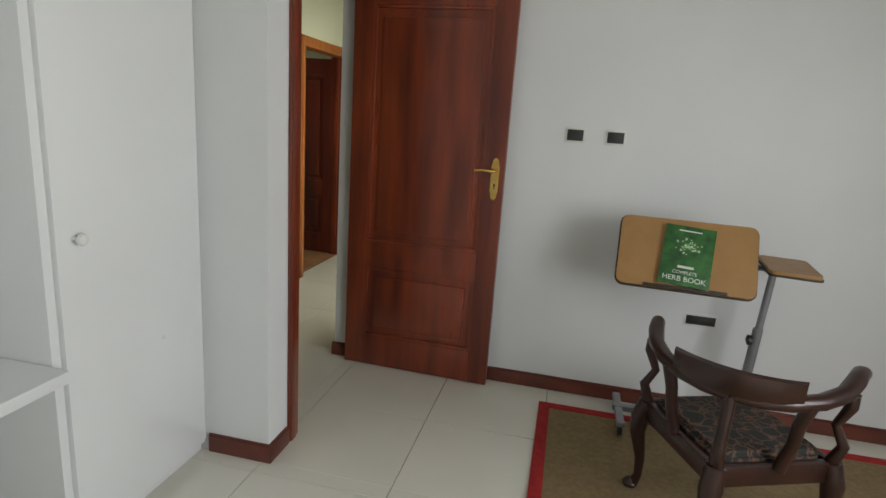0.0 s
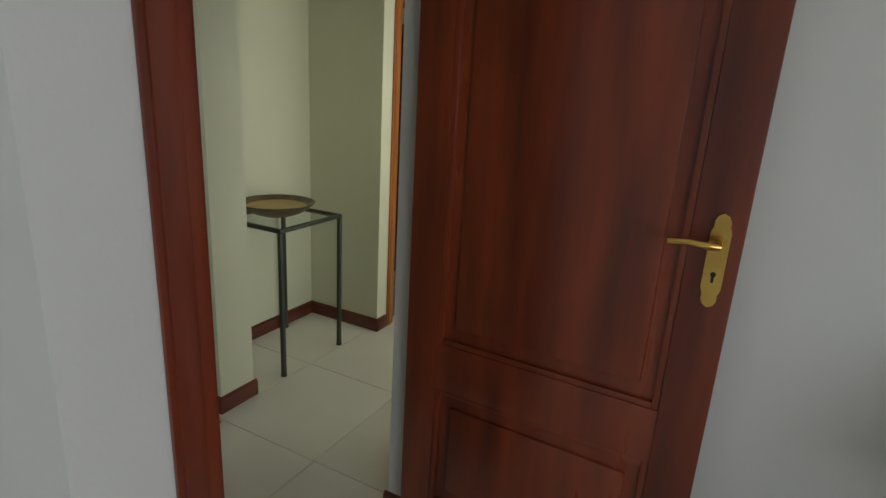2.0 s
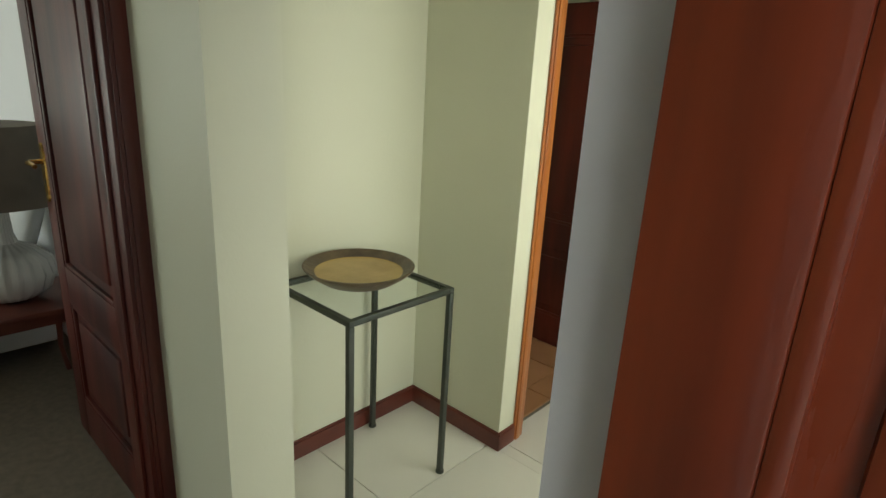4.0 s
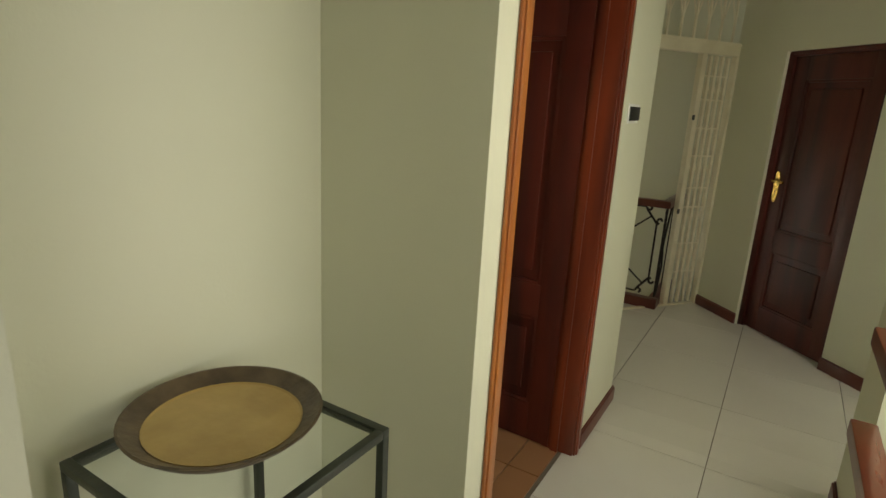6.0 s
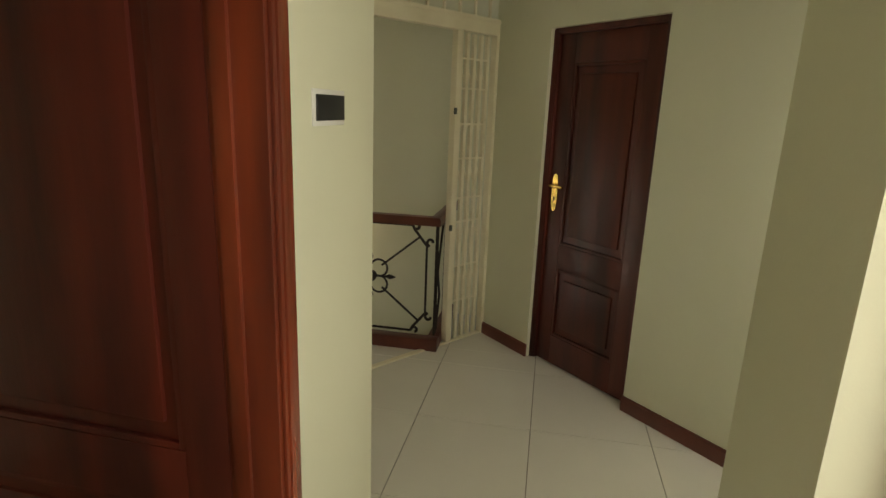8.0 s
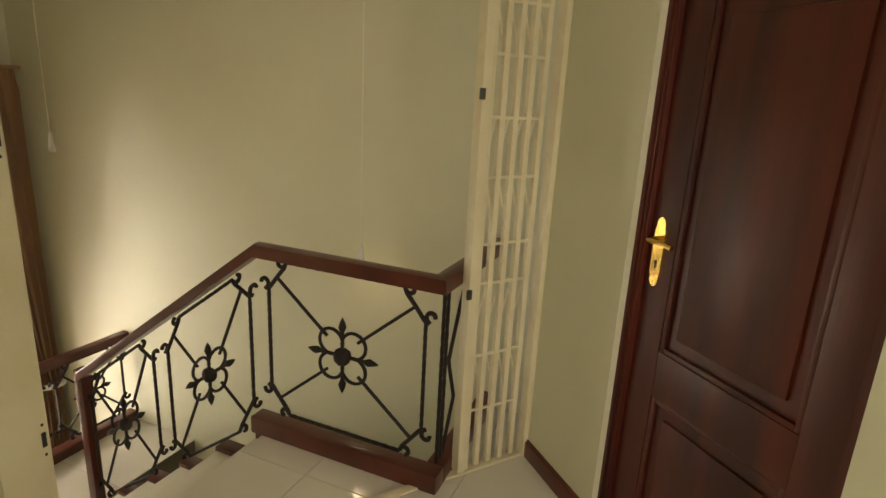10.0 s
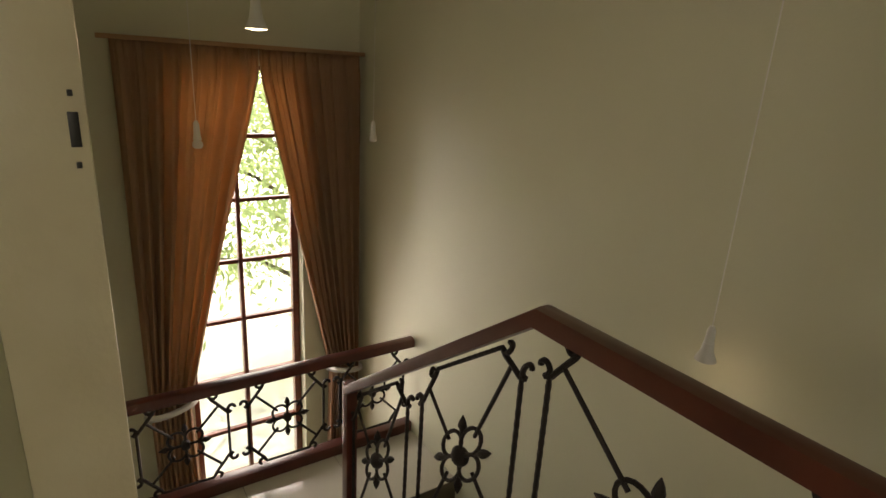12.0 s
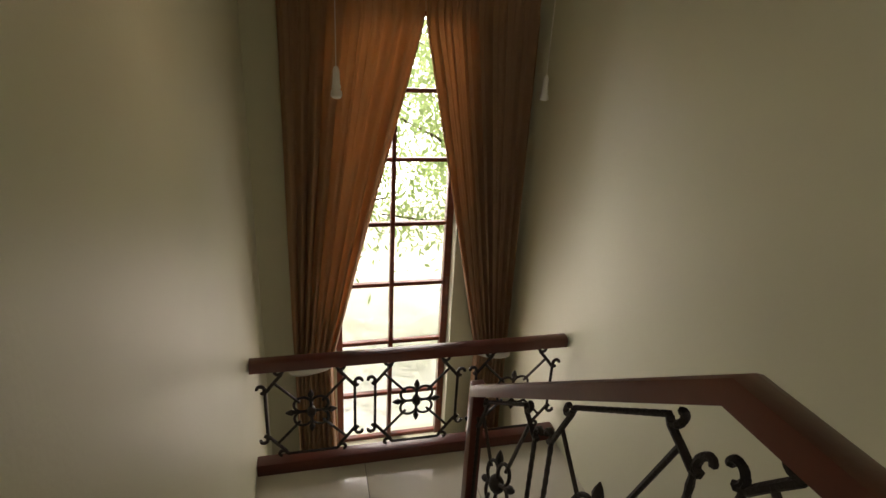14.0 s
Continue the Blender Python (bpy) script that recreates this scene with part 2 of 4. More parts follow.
def add_tube(bm, pts, r, sides=6, closed=False):
    """A round bar along points; r is one radius or one for each point."""
    pts = [Vector(p) for p in pts]
    n = len(pts)
    rad = r if isinstance(r, (list, tuple)) else [r] * n
    rings, ref = [], None
    for i, p in enumerate(pts):
        a = pts[(i - 1) % n] if closed or i else p
        b = pts[(i + 1) % n] if closed or i < n - 1 else p
        d = (b - a).normalized()
        if ref is None:
            ref = d.orthogonal().normalized()
        ref = (ref - d * ref.dot(d)).normalized()
        s = d.cross(ref)
        rings.append([bm.verts.new(p + (ref * math.cos(k * math.tau / sides) + s * math.sin(k * math.tau / sides)) * rad[i]) for k in range(sides)])
    for i in range(n if closed else n - 1):
        u, w = rings[i], rings[(i + 1) % n]
        for k in range(sides):
            bm.faces.new((u[k], u[(k + 1) % sides], w[(k + 1) % sides], w[k]))
    if not closed:
        bm.faces.new(rings[0][::-1])
        bm.faces.new(rings[-1])
    return bm


def tube(pts, r, sides=8, closed=False):
    return add_tube(bmesh.new(), pts, r, sides, closed)


def add_lathe(bm, profile, segments=24, centre=(0, 0, 0), flute=0.0, flutes=0):
    c = Vector(centre)
    rings = []
    for r, z in profile:
        ring = []
        for k in range(segments):
            a = k * math.tau / segments
            q = r * (1 + flute * math.cos(flutes * a)) if flutes else r
            ring.append(bm.verts.new(c + Vector((q * math.cos(a), q * math.sin(a), z))))
        rings.append(ring)
    for u, w in zip(rings, rings[1:]):
        for k in range(segments):
            bm.faces.new((u[k], u[(k + 1) % segments], w[(k + 1) % segments], w[k]))
    bm.faces.new(rings[0][::-1])
    bm.faces.new(rings[-1])
    return bm


def lathe(profile, segments=24, centre=(0, 0, 0), flute=0.0, flutes=0):
    return add_lathe(bmesh.new(), profile, segments, centre, flute, flutes)


def frame_on(p0, p1):
    """Axes along a wall line in plan: x along, y to its left."""
    a = math.atan2(p1[1] - p0[1], p1[0] - p0[0])
    return Matrix.Translation((p0[0], p0[1], 0)) @ Matrix.Rotation(a, 4, "Z"), math.hypot(p1[0] - p0[0], p1[1] - p0[1])


def wall(name, p0, p1, thick, z0, z1, material, openings=(), label="", category="wall"):
    """A wall whose seen face runs from p0 to p1, its thickness to the left of that line; openings are (start, end, foot, head)."""
    m, length = frame_on(p0, p1)
    bm = bmesh.new()
    s = 0.0
    z0 = -0.05 if z0 == 0 else z0
    for a, b, lo, hi in sorted(openings):
        if a > s:
            add_box(bm, s, a, 0, thick, z0, z1, m)
        if lo - z0 > 0.06:
            add_box(bm, a, b, 0, thick, z0, lo, m)
        if hi < z1:
            add_box(bm, a, b, 0, thick, hi, z1, m)
        s = b
    if length - s > 0.004:
        add_box(bm, s, length, 0, thick, z0, z1, m)
    o = part(name, bm, material, None, label, smooth=False)
    return tagged(o, label, category, kind="structure")


def skirting(p0, p1, side=-1, h=0.078, t=0.016):
    """A skirting board along a wall's foot, with a rounded top edge."""
    m, length = frame_on(p0, p1)
    y0, y1 = (-t, 0) if side < 0 else (0, t)
    bm = box(0, length, y0, y1, 0, h, m, 0.004)
    add_box(bm, 0, length, y0 * 0.55, y1 * 0.55, h, h + 0.008, m, 0.002)
    return tagged(part("baseboard", bm, SKIRTING), "reddish brown wooden skirting board along the wall", "baseboard", kind="structure")


# ---- structure ----
H = 2.85
# study, where the walk begins
wall("wall_study_north", (7.2, 5.03), (3.6, 5.03), -0.15, 0, H, PAINT_WHITE, label="white painted wall behind the open wooden door")
wall("wall_study_east", (7.2, -1.0), (7.2, 5.03), -0.2, 0, H, PAINT_WHITE, [(1.55, 4.25, 0.85, 2.2)], "white painted wall with a wide window")
wall("wall_study_south", (2.85, -1.0), (7.4, -1.0), -0.15, 0, H, PAINT_WHITE, label="plain white painted wall")
wall("wall_study_west", (2.85, 3.865), (2.85, -1.0), -0.12, 0, H, PAINT_WHITE, label="plain white painted wall behind the wardrobe")
wall("wall_nib", (2.16, 3.865), (3.65, 3.865), 0.155, 0, H, PAINT_WHITE, label="white painted wall end beside the wardrobe")
wall("wall_doorway", (3.80, 3.865), (3.80, 5.03), 0.15, 0, H, PAINT_WHITE, [(0.225, 1.165, 0, 2.32)], "white painted wall with the doorway to the passage")
# passage
wall("wall_hall_east", (3.67, 5.18), (3.67, 7.83), -0.28, 0, H, PAINT_CREAM, [(0.45, 2.22, 0.12, 2.3)], "cream painted passage wall with a tall window")
# opened for the added recess window, which is out of view
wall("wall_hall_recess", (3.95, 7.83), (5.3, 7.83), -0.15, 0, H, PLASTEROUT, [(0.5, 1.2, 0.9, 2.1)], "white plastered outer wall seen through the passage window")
wall("wall_diagonal", (2.75, 10.29), (5.2, 7.84), 0.16, 0, H, PAINT_CREAM, [(0.50, 1.29, 0, 2.07)], "cream painted angled wall with a dark wooden door")
wall("wall_pillar", (2.10, 5.14), (2.555, 5.14), 0.205, 0, H, PAINT_CREAM, label="cream painted wall pier beside the niche")
wall("wall_niche_back", (2.06, 6.35), (2.06, 5.14), -0.14, 0, H, PAINT_CREAM, label="cream painted back wall of the niche")
wall("wall_niche_side", (2.47, 6.35), (1.0, 6.35), -0.15, 0, H, PAINT_CREAM, label="cream painted side wall of the niche")
wall("wall_bathroom", (2.62, 6.35), (2.62, 8.09), 0.15, 0, H, PAINT_CREAM, [(0.15, 1.12, 0, 2.10)], "cream painted wall with the bathroom doorway")
wall("wall_vestibule", (2.47, 8.09), (2.35, 8.09), 0.15, 0, H, PAINT_CREAM, label="plain cream wall")
wall("wall_vestibule_angle", (2.36, 8.09), (1.655, 8.795), 0.15, 0, H, PAINT_CREAM, label="plain cream angled wall")
wall("wall_bathroom_back", (0.9, 6.35), (0.9, 8.7), 0.1, 0, H, PAINT_CREAM, label="plain cream wall")
wall("wall_hall_south", (3.62, 4.025), (2.10, 4.025), 0.005, 0, H, PAINT_CREAM, label="cream painted end wall of the passage")
# bedroom across the passage
wall("wall_bedroom_door", (2.10, 4.03), (2.10, 5.14), 0.13, 0, H, PAINT_CREAM, [(0.16, 1.08, 0, 2.10)], "cream painted wall with the bedroom doorway")
wall("wall_bedroom_north", (1.97, 5.28), (-2.0, 5.28), -0.12, 0, H, PAINT_WHITE, label="pale painted bedroom wall behind the bed")
wall("wall_bedroom_west", (-2.0, 5.28), (-2.0, 1.8), -0.15, 0, H, PAINT_WHITE, label="plain pale bedroom wall")
wall("wall_bedroom_south", (-2.0, 1.8), (1.97, 1.8), -0.15, 0, H, PAINT_WHITE, [(0.1, 2.1, 0.8, 2.2)], "pale bedroom wall with a window")
wall("wall_bedroom_east", (1.97, 1.8), (1.97, 4.03), -0.13, 0, H, PAINT_WHITE, label="plain pale bedroom wall")
# stairwell
LOW, TOP = -3.06, 2.85
wall("wall_stair_left", (1.70, 8.86), (-1.2, 8.86), 0.06, LOW, TOP, PAINT_CREAM, label="cream painted stairwell wall catching the window light")
wall("wall_stair_right", (4.2, 10.60), (-1.2, 10.60), -0.15, LOW, TOP, PAINT_CREAM, label="tall cream painted stairwell wall")
wall("wall_stair_window", (-1.2, 8.80), (-1.2, 10.75), 0.22, LOW, TOP, PAINT_CREAM, [(0.54, 1.36, -1.64, 1.5)], "cream painted stairwell wall with a tall narrow window")
wall("wall_stair_end", (4.2, 8.84), (4.2, 10.75), -0.1, LOW, -0.2, PAINT_CREAM, label="plain cream wall under the landing")
wall("wall_stair_under", (1.64, 8.72), (4.2, 8.72), 0.12, LOW, -0.2, PAINT_CREAM, label="plain cream wall under the landing")

bm = bmesh.new()
add_box(bm, 2.6, 7.5, -1.2, 5.18, H, H + 0.1)
add_box(bm, -2.2, 2.6, 1.6, 8.3, H, H + 0.1)
add_box(bm, 2.6, 5.4, 5.18, 8.09, H, H + 0.1)
tagged(part("ceiling", bm, PAINT_CEIL, smooth=False), "plain white painted ceiling", "ceiling", kind="structure")
bm = bmesh.new()
add_box(bm, 0.9, 5.4, 8.3, 10.9, TOP, TOP + 0.1)
add_box(bm, -1.5, 0.9, 8.3, 10.9, TOP, TOP + 0.1)
add_box(bm, 2.6, 5.4, 8.09, 8.3, TOP, TOP + 0.1)
tagged(part("ceiling", bm, PAINT_CEIL, smooth=False), "plain white painted stairwell ceiling", "ceiling", kind="structure")

# floors: slabs in the colour of the joints, tiles on them
GX, GY, PX, PY = 3.17, 5.10, 0.60, 0.657
REGIONS = [(2.86, 7.2, -1.0, 3.865), (3.70, 7.2, 3.865, 5.03), (2.06, 3.70, 4.03, 6.35), (2.55, 3.70, 6.35, 7.83), (2.55, 5.1, 7.83, 8.09), (1.62, 5.1, 8.09, 9.93), (2.45, 4.0, 9.93, 10.6)]
bm = bmesh.new()
for x0, x1, y0, y1 in REGIONS:
    add_box(bm, x0, x1, y0, y1, -0.2, -0.008)
floor = tagged(part("floor", bm, GROUT, smooth=False), "glossy cream porcelain tile floor with dark joints", "floor", kind="structure")
bm = box(-2.0, 2.05, 1.8, 5.28, -0.2, -0.004, None, 0)
tagged(part("floor_bedroom", bm, CARPET, smooth=False), "taupe carpet on the bedroom floor", "floor", kind="structure")
bm = box(0.9, 2.55, 6.35, 8.09, -0.2, -0.012, None, 0)
bathfloor = tagged(part("floor_bathroom", bm, GROUT, smooth=False), "terracotta tiled bathroom floor", "floor", kind="structure")
bm = box(-1.2, 4.2, 8.84, 10.6, LOW - 0.2, LOW, None, 0)
tagged(part("floor_lower", bm, TILE, smooth=False), "cream tiled floor of the storey below", "floor", kind="structure")

# skirting boards
for p0, p1 in [((3.95, 5.03), (7.2, 5.03)), ((3.51, 3.865), (3.816, 3.865)), ((3.80, 3.85), (3.80, 4.02)), ((3.585, 5.03), (3.70, 5.03)), ((1.28, 5.28), (1.98, 5.28))]:
    skirting(p0, p1, -1)
for p0, p1 in [((2.10, 5.14), (2.571, 5.14)), ((2.555, 5.125), (2.555, 5.36)), ((2.06, 5.345), (2.06, 6.35)), ((2.06, 6.35), (2.636, 6.35)), ((2.62, 6.335), (2.62, 6.455)), ((2.62, 7.515), (2.62, 8.105)),
               ((2.75, 10.29), (3.105, 9.935)), ((3.66, 9.38), (5.18, 7.86))] :
    skirting(p0, p1, -1)
skirting((3.67, 7.83), (3.67, 5.18), -1)
skirting((2.36, 8.09), (1.74, 8.70), -1)


# ---- doors ----
def door_leaf(name, label, width, height, wood, lift, m):
    """A panelled leaf: hinge at the origin, width along +x, face to -y."""
    d = thing(name, label, "door", m=m)
    t = 0.042
    st, mid, bot = 0.115, 0.60, 0.20
    lock0, lock1 = 0.78, 0.98
    bm = bmesh.new()
    add_box(bm, 0, st, 0, t, 0.008, height, None, 0.003)
    add_box(bm, width - st, width, 0, t, 0.008, height, None, 0.003)
    for z0, z1 in ((0.008, bot), (lock0 - 0.14, lock1 - 0.18), (height - 0.16, height)):
        add_box(bm, st, width - st, 0.0008, t - 0.0008, z0, z1, None, 0.002)
    part("frame", bm, wood, d)
    for z0, z1 in ((bot, lock0 - 0.14), (lock1 - 0.18, height - 0.16)):
        bm = bmesh.new()
        add_box(bm, st, width - st, 0.017, t - 0.017, z0, z1)
        add_box(bm, st + 0.055, width - st - 0.055, 0.006, t - 0.006, z0 + 0.06, z1 - 0.06, None, 0.010)
        part("panel", bm, wood, d)
        bm = bmesh.new()
        for y0, y1 in ((0.003, 0.017), (t - 0.017, t - 0.003)):
            add_box(bm, st, st + 0.018, y0, y1, z0, z1, None, 0.004)
            add_box(bm, width - st - 0.018, width - st, y0, y1, z0, z1, None, 0.004)
            add_box(bm, st + 0.018, width - st - 0.018, y0, y1, z0, z0 + 0.018, None, 0.004)
            add_box(bm, st + 0.018, width - st - 0.018, y0, y1, z1 - 0.018, z1, None, 0.004)
        part("moulding", bm, wood, d)
    for side in (-1, 1):
        y = -0.004 if side < 0 else t + 0.004
        x = width - 0.05
        bm = bmesh.new()
        prof = [(0.024, 0.0), (0.024, 0.135), (0.018, 0.152), (0.019, 0.165), (0.012, 0.178), (0, 0.184)]
        outline = [(a, 1.06 + lift + b - 0.06) for a, b in prof] + [(-a, 1.06 + lift + b - 0.06) for a, b in prof[-2::-1]]
        low = [(a, b + lift) for a, b in ((-0.018, 0.983), (-0.019, 0.970), (-0.012, 0.957), (0, 0.951), (0.012, 0.957), (0.019, 0.970), (0.018, 0.983))]
        pts = [(a, b) for a, b in outline + low]
        back = [bm.verts.new((x + a, y - side * 0.004, b)) for a, b in pts]
        front = [bm.verts.new((x + a * 0.93, y + side * 0.003, 1.06 + lift + (b - 1.06 - lift) * 0.985)) for a, b in pts]
        bm.faces.new(front)
        bm.faces.new(back[::-1])
        for k in range(len(pts)):
            bm.faces.new((back[k], back[(k + 1) % len(pts)], front[(k + 1) % len(pts)], front[k]))
        plate = part("handle_plate", bm, BRASS, d, "polished brass door plate", smooth=False)
        zl = 1.112 + lift
        bm = tube([(x, y, zl), (x, y + side * 0.045, zl), (x - 0.02, y + side * 0.052, zl), (x - 0.06, y + side * 0.052, zl + 0.003), (x - 0.105, y + side * 0.05, zl - 0.003)], [0.009, 0.009, 0.010, 0.008, 0.009], 10)
        part("lever", bm, BRASS, d, "brass lever handle")
        bm = lathe([(0.0065, -0.001), (0.0065, 0.0008)], 12)
        add_box(bm, -0.003, 0.003, -0.02, -0.003, -0.001, 0.0008)
        bmesh.ops.transform(bm, matrix=Matrix.Translation((x, y + side * 0.0035, 1.035 + lift)) @ Matrix.Rotation(radians(90), 4, "X"), verts=bm.verts[:])
        part("keyhole", bm, PLASTICB, plate, "dark keyhole")
    return d


def door_frame(name, label, p0, p1, depth, height, wood, width=0.07, out=0.012, far_wood=None, shallow=0.0):
    """Lining and architraves round an opening from p0 to p1, through a wall of that depth to the left of the line."""
    m, w = frame_on(p0, p1)
    d = tagged(new(name), label, "door frame", kind="structure")
    far_wood = far_wood or wood
    for a, b, w1 in ((0.0, 0.032, wood), (w - 0.032, w, far_wood)):
        deep = shallow if a and shallow else depth + 0.002
        part("jamb", add_box(box(a, b, -0.002, deep, 0, height, m, 0.004), a - 0.012 if a else b, a if a else b + 0.012, deep * 0.45, deep * 0.7, 0, height, m, 0.002), w1, d)
    part("head", box(0.032, w - 0.032, -0.002, depth + 0.002, height - 0.032, height, m, 0.004), wood, d)
    for y0, y1 in ((-out, -0.002), (depth + 0.002, depth + out)):
        for a, b in ((-width + 0.02, 0.02), (w - 0.02, w + width - 0.02)):
            if a > 0 and shallow:
                continue
            bm = box(a, b, y0, y1, 0, height + width - 0.02, m, 0.004)
            add_box(bm, a + 0.012, b - 0.03, y0 * 1.0 - (0.006 if y0 < 0 else 0), y1 + (0.006 if y0 > 0 else 0), 0, height + width - 0.03, m, 0.003)
            part("architrave", bm, far_wood if a > 0 else wood, d)
        part("architrave", box(0.02, w - 0.02, y0, y1, height - 0.02, height + width - 0.02, m, 0.004), wood, d)
    return d


# study door and frame wear the lit copy, the other doors the darker one
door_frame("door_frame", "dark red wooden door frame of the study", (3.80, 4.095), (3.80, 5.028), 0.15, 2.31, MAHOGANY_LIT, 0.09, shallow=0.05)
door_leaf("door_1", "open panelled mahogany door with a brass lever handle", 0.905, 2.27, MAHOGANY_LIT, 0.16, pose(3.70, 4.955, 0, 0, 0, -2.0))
# window light is put into the frame's colour: near side orange, far side redder
door_frame("door_frame", "varnished wooden door frame of the bathroom, coloured orange as window-lit", (2.62, 6.505), (2.62, 7.465), 0.15, 2.09, FRAME_LIT, far_wood=MAHOGANY_LIT)
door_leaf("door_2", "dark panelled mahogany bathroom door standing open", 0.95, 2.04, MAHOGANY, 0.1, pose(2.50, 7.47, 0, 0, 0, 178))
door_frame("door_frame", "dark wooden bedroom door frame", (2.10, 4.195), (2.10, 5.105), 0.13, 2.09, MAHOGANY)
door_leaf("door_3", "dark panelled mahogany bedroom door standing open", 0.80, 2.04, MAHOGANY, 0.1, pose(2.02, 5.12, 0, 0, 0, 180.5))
dm, _ = frame_on((2.75, 10.29), (5.2, 7.84))
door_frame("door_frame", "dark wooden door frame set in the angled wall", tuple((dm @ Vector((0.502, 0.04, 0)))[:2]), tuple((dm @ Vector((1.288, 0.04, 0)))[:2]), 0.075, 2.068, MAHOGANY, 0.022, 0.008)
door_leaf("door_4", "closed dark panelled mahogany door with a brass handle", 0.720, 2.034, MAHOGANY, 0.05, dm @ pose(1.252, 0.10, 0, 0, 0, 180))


def switch_plate(label, m, w=0.075, h=0.048, gang=1, name="light_switch"):
    """A plate in the x-z plane, face to -y."""
    s = thing(name, label, "switch" if name == "light_switch" else "socket", m=m)
    part("plate", box(-w * 0.5 - 0.012, w * 0.5 + 0.012, -0.006, 0, -h * 0.5 - 0.012, h * 0.5 + 0.012, None, 0.003), PLASTICW, s)
    part("rocker", box(-w / 2, w / 2, -0.011, -0.005, -h / 2, h / 2, None, 0.002), PLASTICB, s, "black rocker")
    return s


for x in (4.955, 5.165):
    tagged(switch_plate("black light switch in a white plate on the white wall", pose(x, 5.03, 1.492), 0.085, 0.058), group="switches beside the study door")
switch_plate("black double socket on the white wall", pose(5.74, 5.03, 0.55), 0.15, 0.05, 2, "wall_socket")
switch_plate("black light switch on the cream passage wall", pose(2.62, 7.735, 1.585, 0, 0, 90), 0.17, 0.060)
switch_plate("dark light switch on the bedroom wall", pose(1.05, 5.28, 1.52), 0.07, 0.06)

# ---- study: wardrobe, rug, table, chair ----
wd = thing("wardrobe", "white lacquered built-in wardrobe with a round knob", "wardrobe")
part("plinth", box(2.9, 3.47, 3.16, 3.855, 0, 0.06, None, 0.003), LACQUER, wd)
part("side_panel", box(2.87, 3.49, 3.83, 3.862, 0.06, 2.6, None, 0.003), LACQUER, wd)
part("side_panel", box(2.87, 3.49, 3.15, 3.185, 0.06, 2.6, None, 0.003), LACQUER, wd)
part("back_panel", box(2.87, 2.885, 3.185, 3.83, 0.06, 2.6, None, 0), LACQUER, wd)
wdd = part("door", box(3.49, 3.511, 3.18, 3.825, 0.065, 2.58, None, 0.003), LACQUER, wd, "white wardrobe door")
bm = lathe([(0.008, 0), (0.008, 0.012), (0.016, 0.018), (0.02, 0.027), (0.016, 0.036), (0.006, 0.04)], 20)
bmesh.ops.transform(bm, matrix=Matrix.Translation((3.511, 3.245, 1.10)) @ Matrix.Rotation(radians(90), 4, "Y"), verts=bm.verts[:])
part("knob", bm, CERAMIC, wdd, "white round knob")
bench = thing("dressing_shelf", "white built-in shelf beside the wardrobe", "shelf")
part("top", box(2.87, 3.56, 1.6, 3.147, 0.68, 0.72, None, 0.006), LACQUER, bench)
part("side_panel", box(2.87, 3.52, 1.6, 1.63, 0, 0.68, None, 0.003), LACQUER, bench)
part("back_panel", box(2.87, 2.885, 1.64, 3.14, 0.0, 0.68, None, 0), LACQUER, bench)

rug = thing("rug", "tan sisal rug with a red woven border", "rug")
part("field", box(4.99, 7.0, 2.8, 4.78, 0.0, 0.009, None, 0.002), RUG, rug)
for x0, x1, y0, y1 in ((4.93, 4.99, 2.74, 4.84), (7.0, 7.06, 2.74, 4.84), (4.99, 7.0, 4.78, 4.84), (4.99, 7.0, 2.74, 2.8)):
    part("border", box(x0, x1, y0, y1, 0.0, 0.011, None, 0.003), RUGRED, rug, "red woven border")


def rounded_slab(w, h, t, r, m, mi=0):
    bm = bmesh.new()
    pts = []
    for cx, cy, a0 in ((w / 2 - r, h / 2 - r, 0), (-w / 2 + r, h / 2 - r, 90), (-w / 2 + r, -h / 2 + r, 180), (w / 2 - r, -h / 2 + r, 270)):
        for k in range(6):
            a = radians(a0 + k * 18)
            pts.append((cx + r * math.cos(a), cy + r * math.sin(a)))
    lo = [bm.verts.new((x, y, 0)) for x, y in pts]
    hi = [bm.verts.new((x, y, t)) for x, y in pts]
    bm.faces.new(hi)
    bm.faces.new(lo[::-1])
    n = len(pts)
    for k in range(n):
        bm.faces.new((lo[k], lo[(k + 1) % n], hi[(k + 1) % n], hi[k]))
    bmesh.ops.transform(bm, matrix=m, verts=bm.verts[:])
    return bm


table = thing("overbed_table", "tilting overbed table with a tan top on a grey steel column", "table")
TOPM = pose(5.52, 4.60, 0.985, 60, 0, -3)
part("tabletop", rounded_slab(0.60, 0.34, 0.016, 0.035, TOPM), LAMINATE, table, "tan laminate tilting top")
part("edge_band", rounded_slab(0.612, 0.352, 0.012, 0.04, TOPM @ pose(0, 0, -0.011)), EDGE, table, "dark edge band")
part("ledge", box(-0.18, 0.18, -0.172, -0.158, 0.016, 0.028, TOPM, 0.003), EDGE, table)
SIDEM = pose(6.0, 4.72, 0.955, 0, 0, -8)
part("side_top", rounded_slab(0.21, 0.36, 0.016, 0.03, SIDEM), LAMINATE, table, "small tan side top")
part("edge_band", rounded_slab(0.22, 0.37, 0.010, 0.035, SIDEM @ pose(0, 0, -0.009)), EDGE, table)
part("column", tube([(5.93, 4.80, 0.06), (5.95, 4.79, 0.62)], 0.024, 14), GREYMETAL, table)
part("column", tube([(5.95, 4.79, 0.55), (5.965, 4.785, 0.946)], 0.017, 12), GREYMETAL, table, "thinner inner column")
part("arm", tube([(5.962, 4.785, 0.93), (5.80, 4.68, 0.95), (5.60, 4.63, 0.96)], 0.014, 10), GREYMETAL, table)
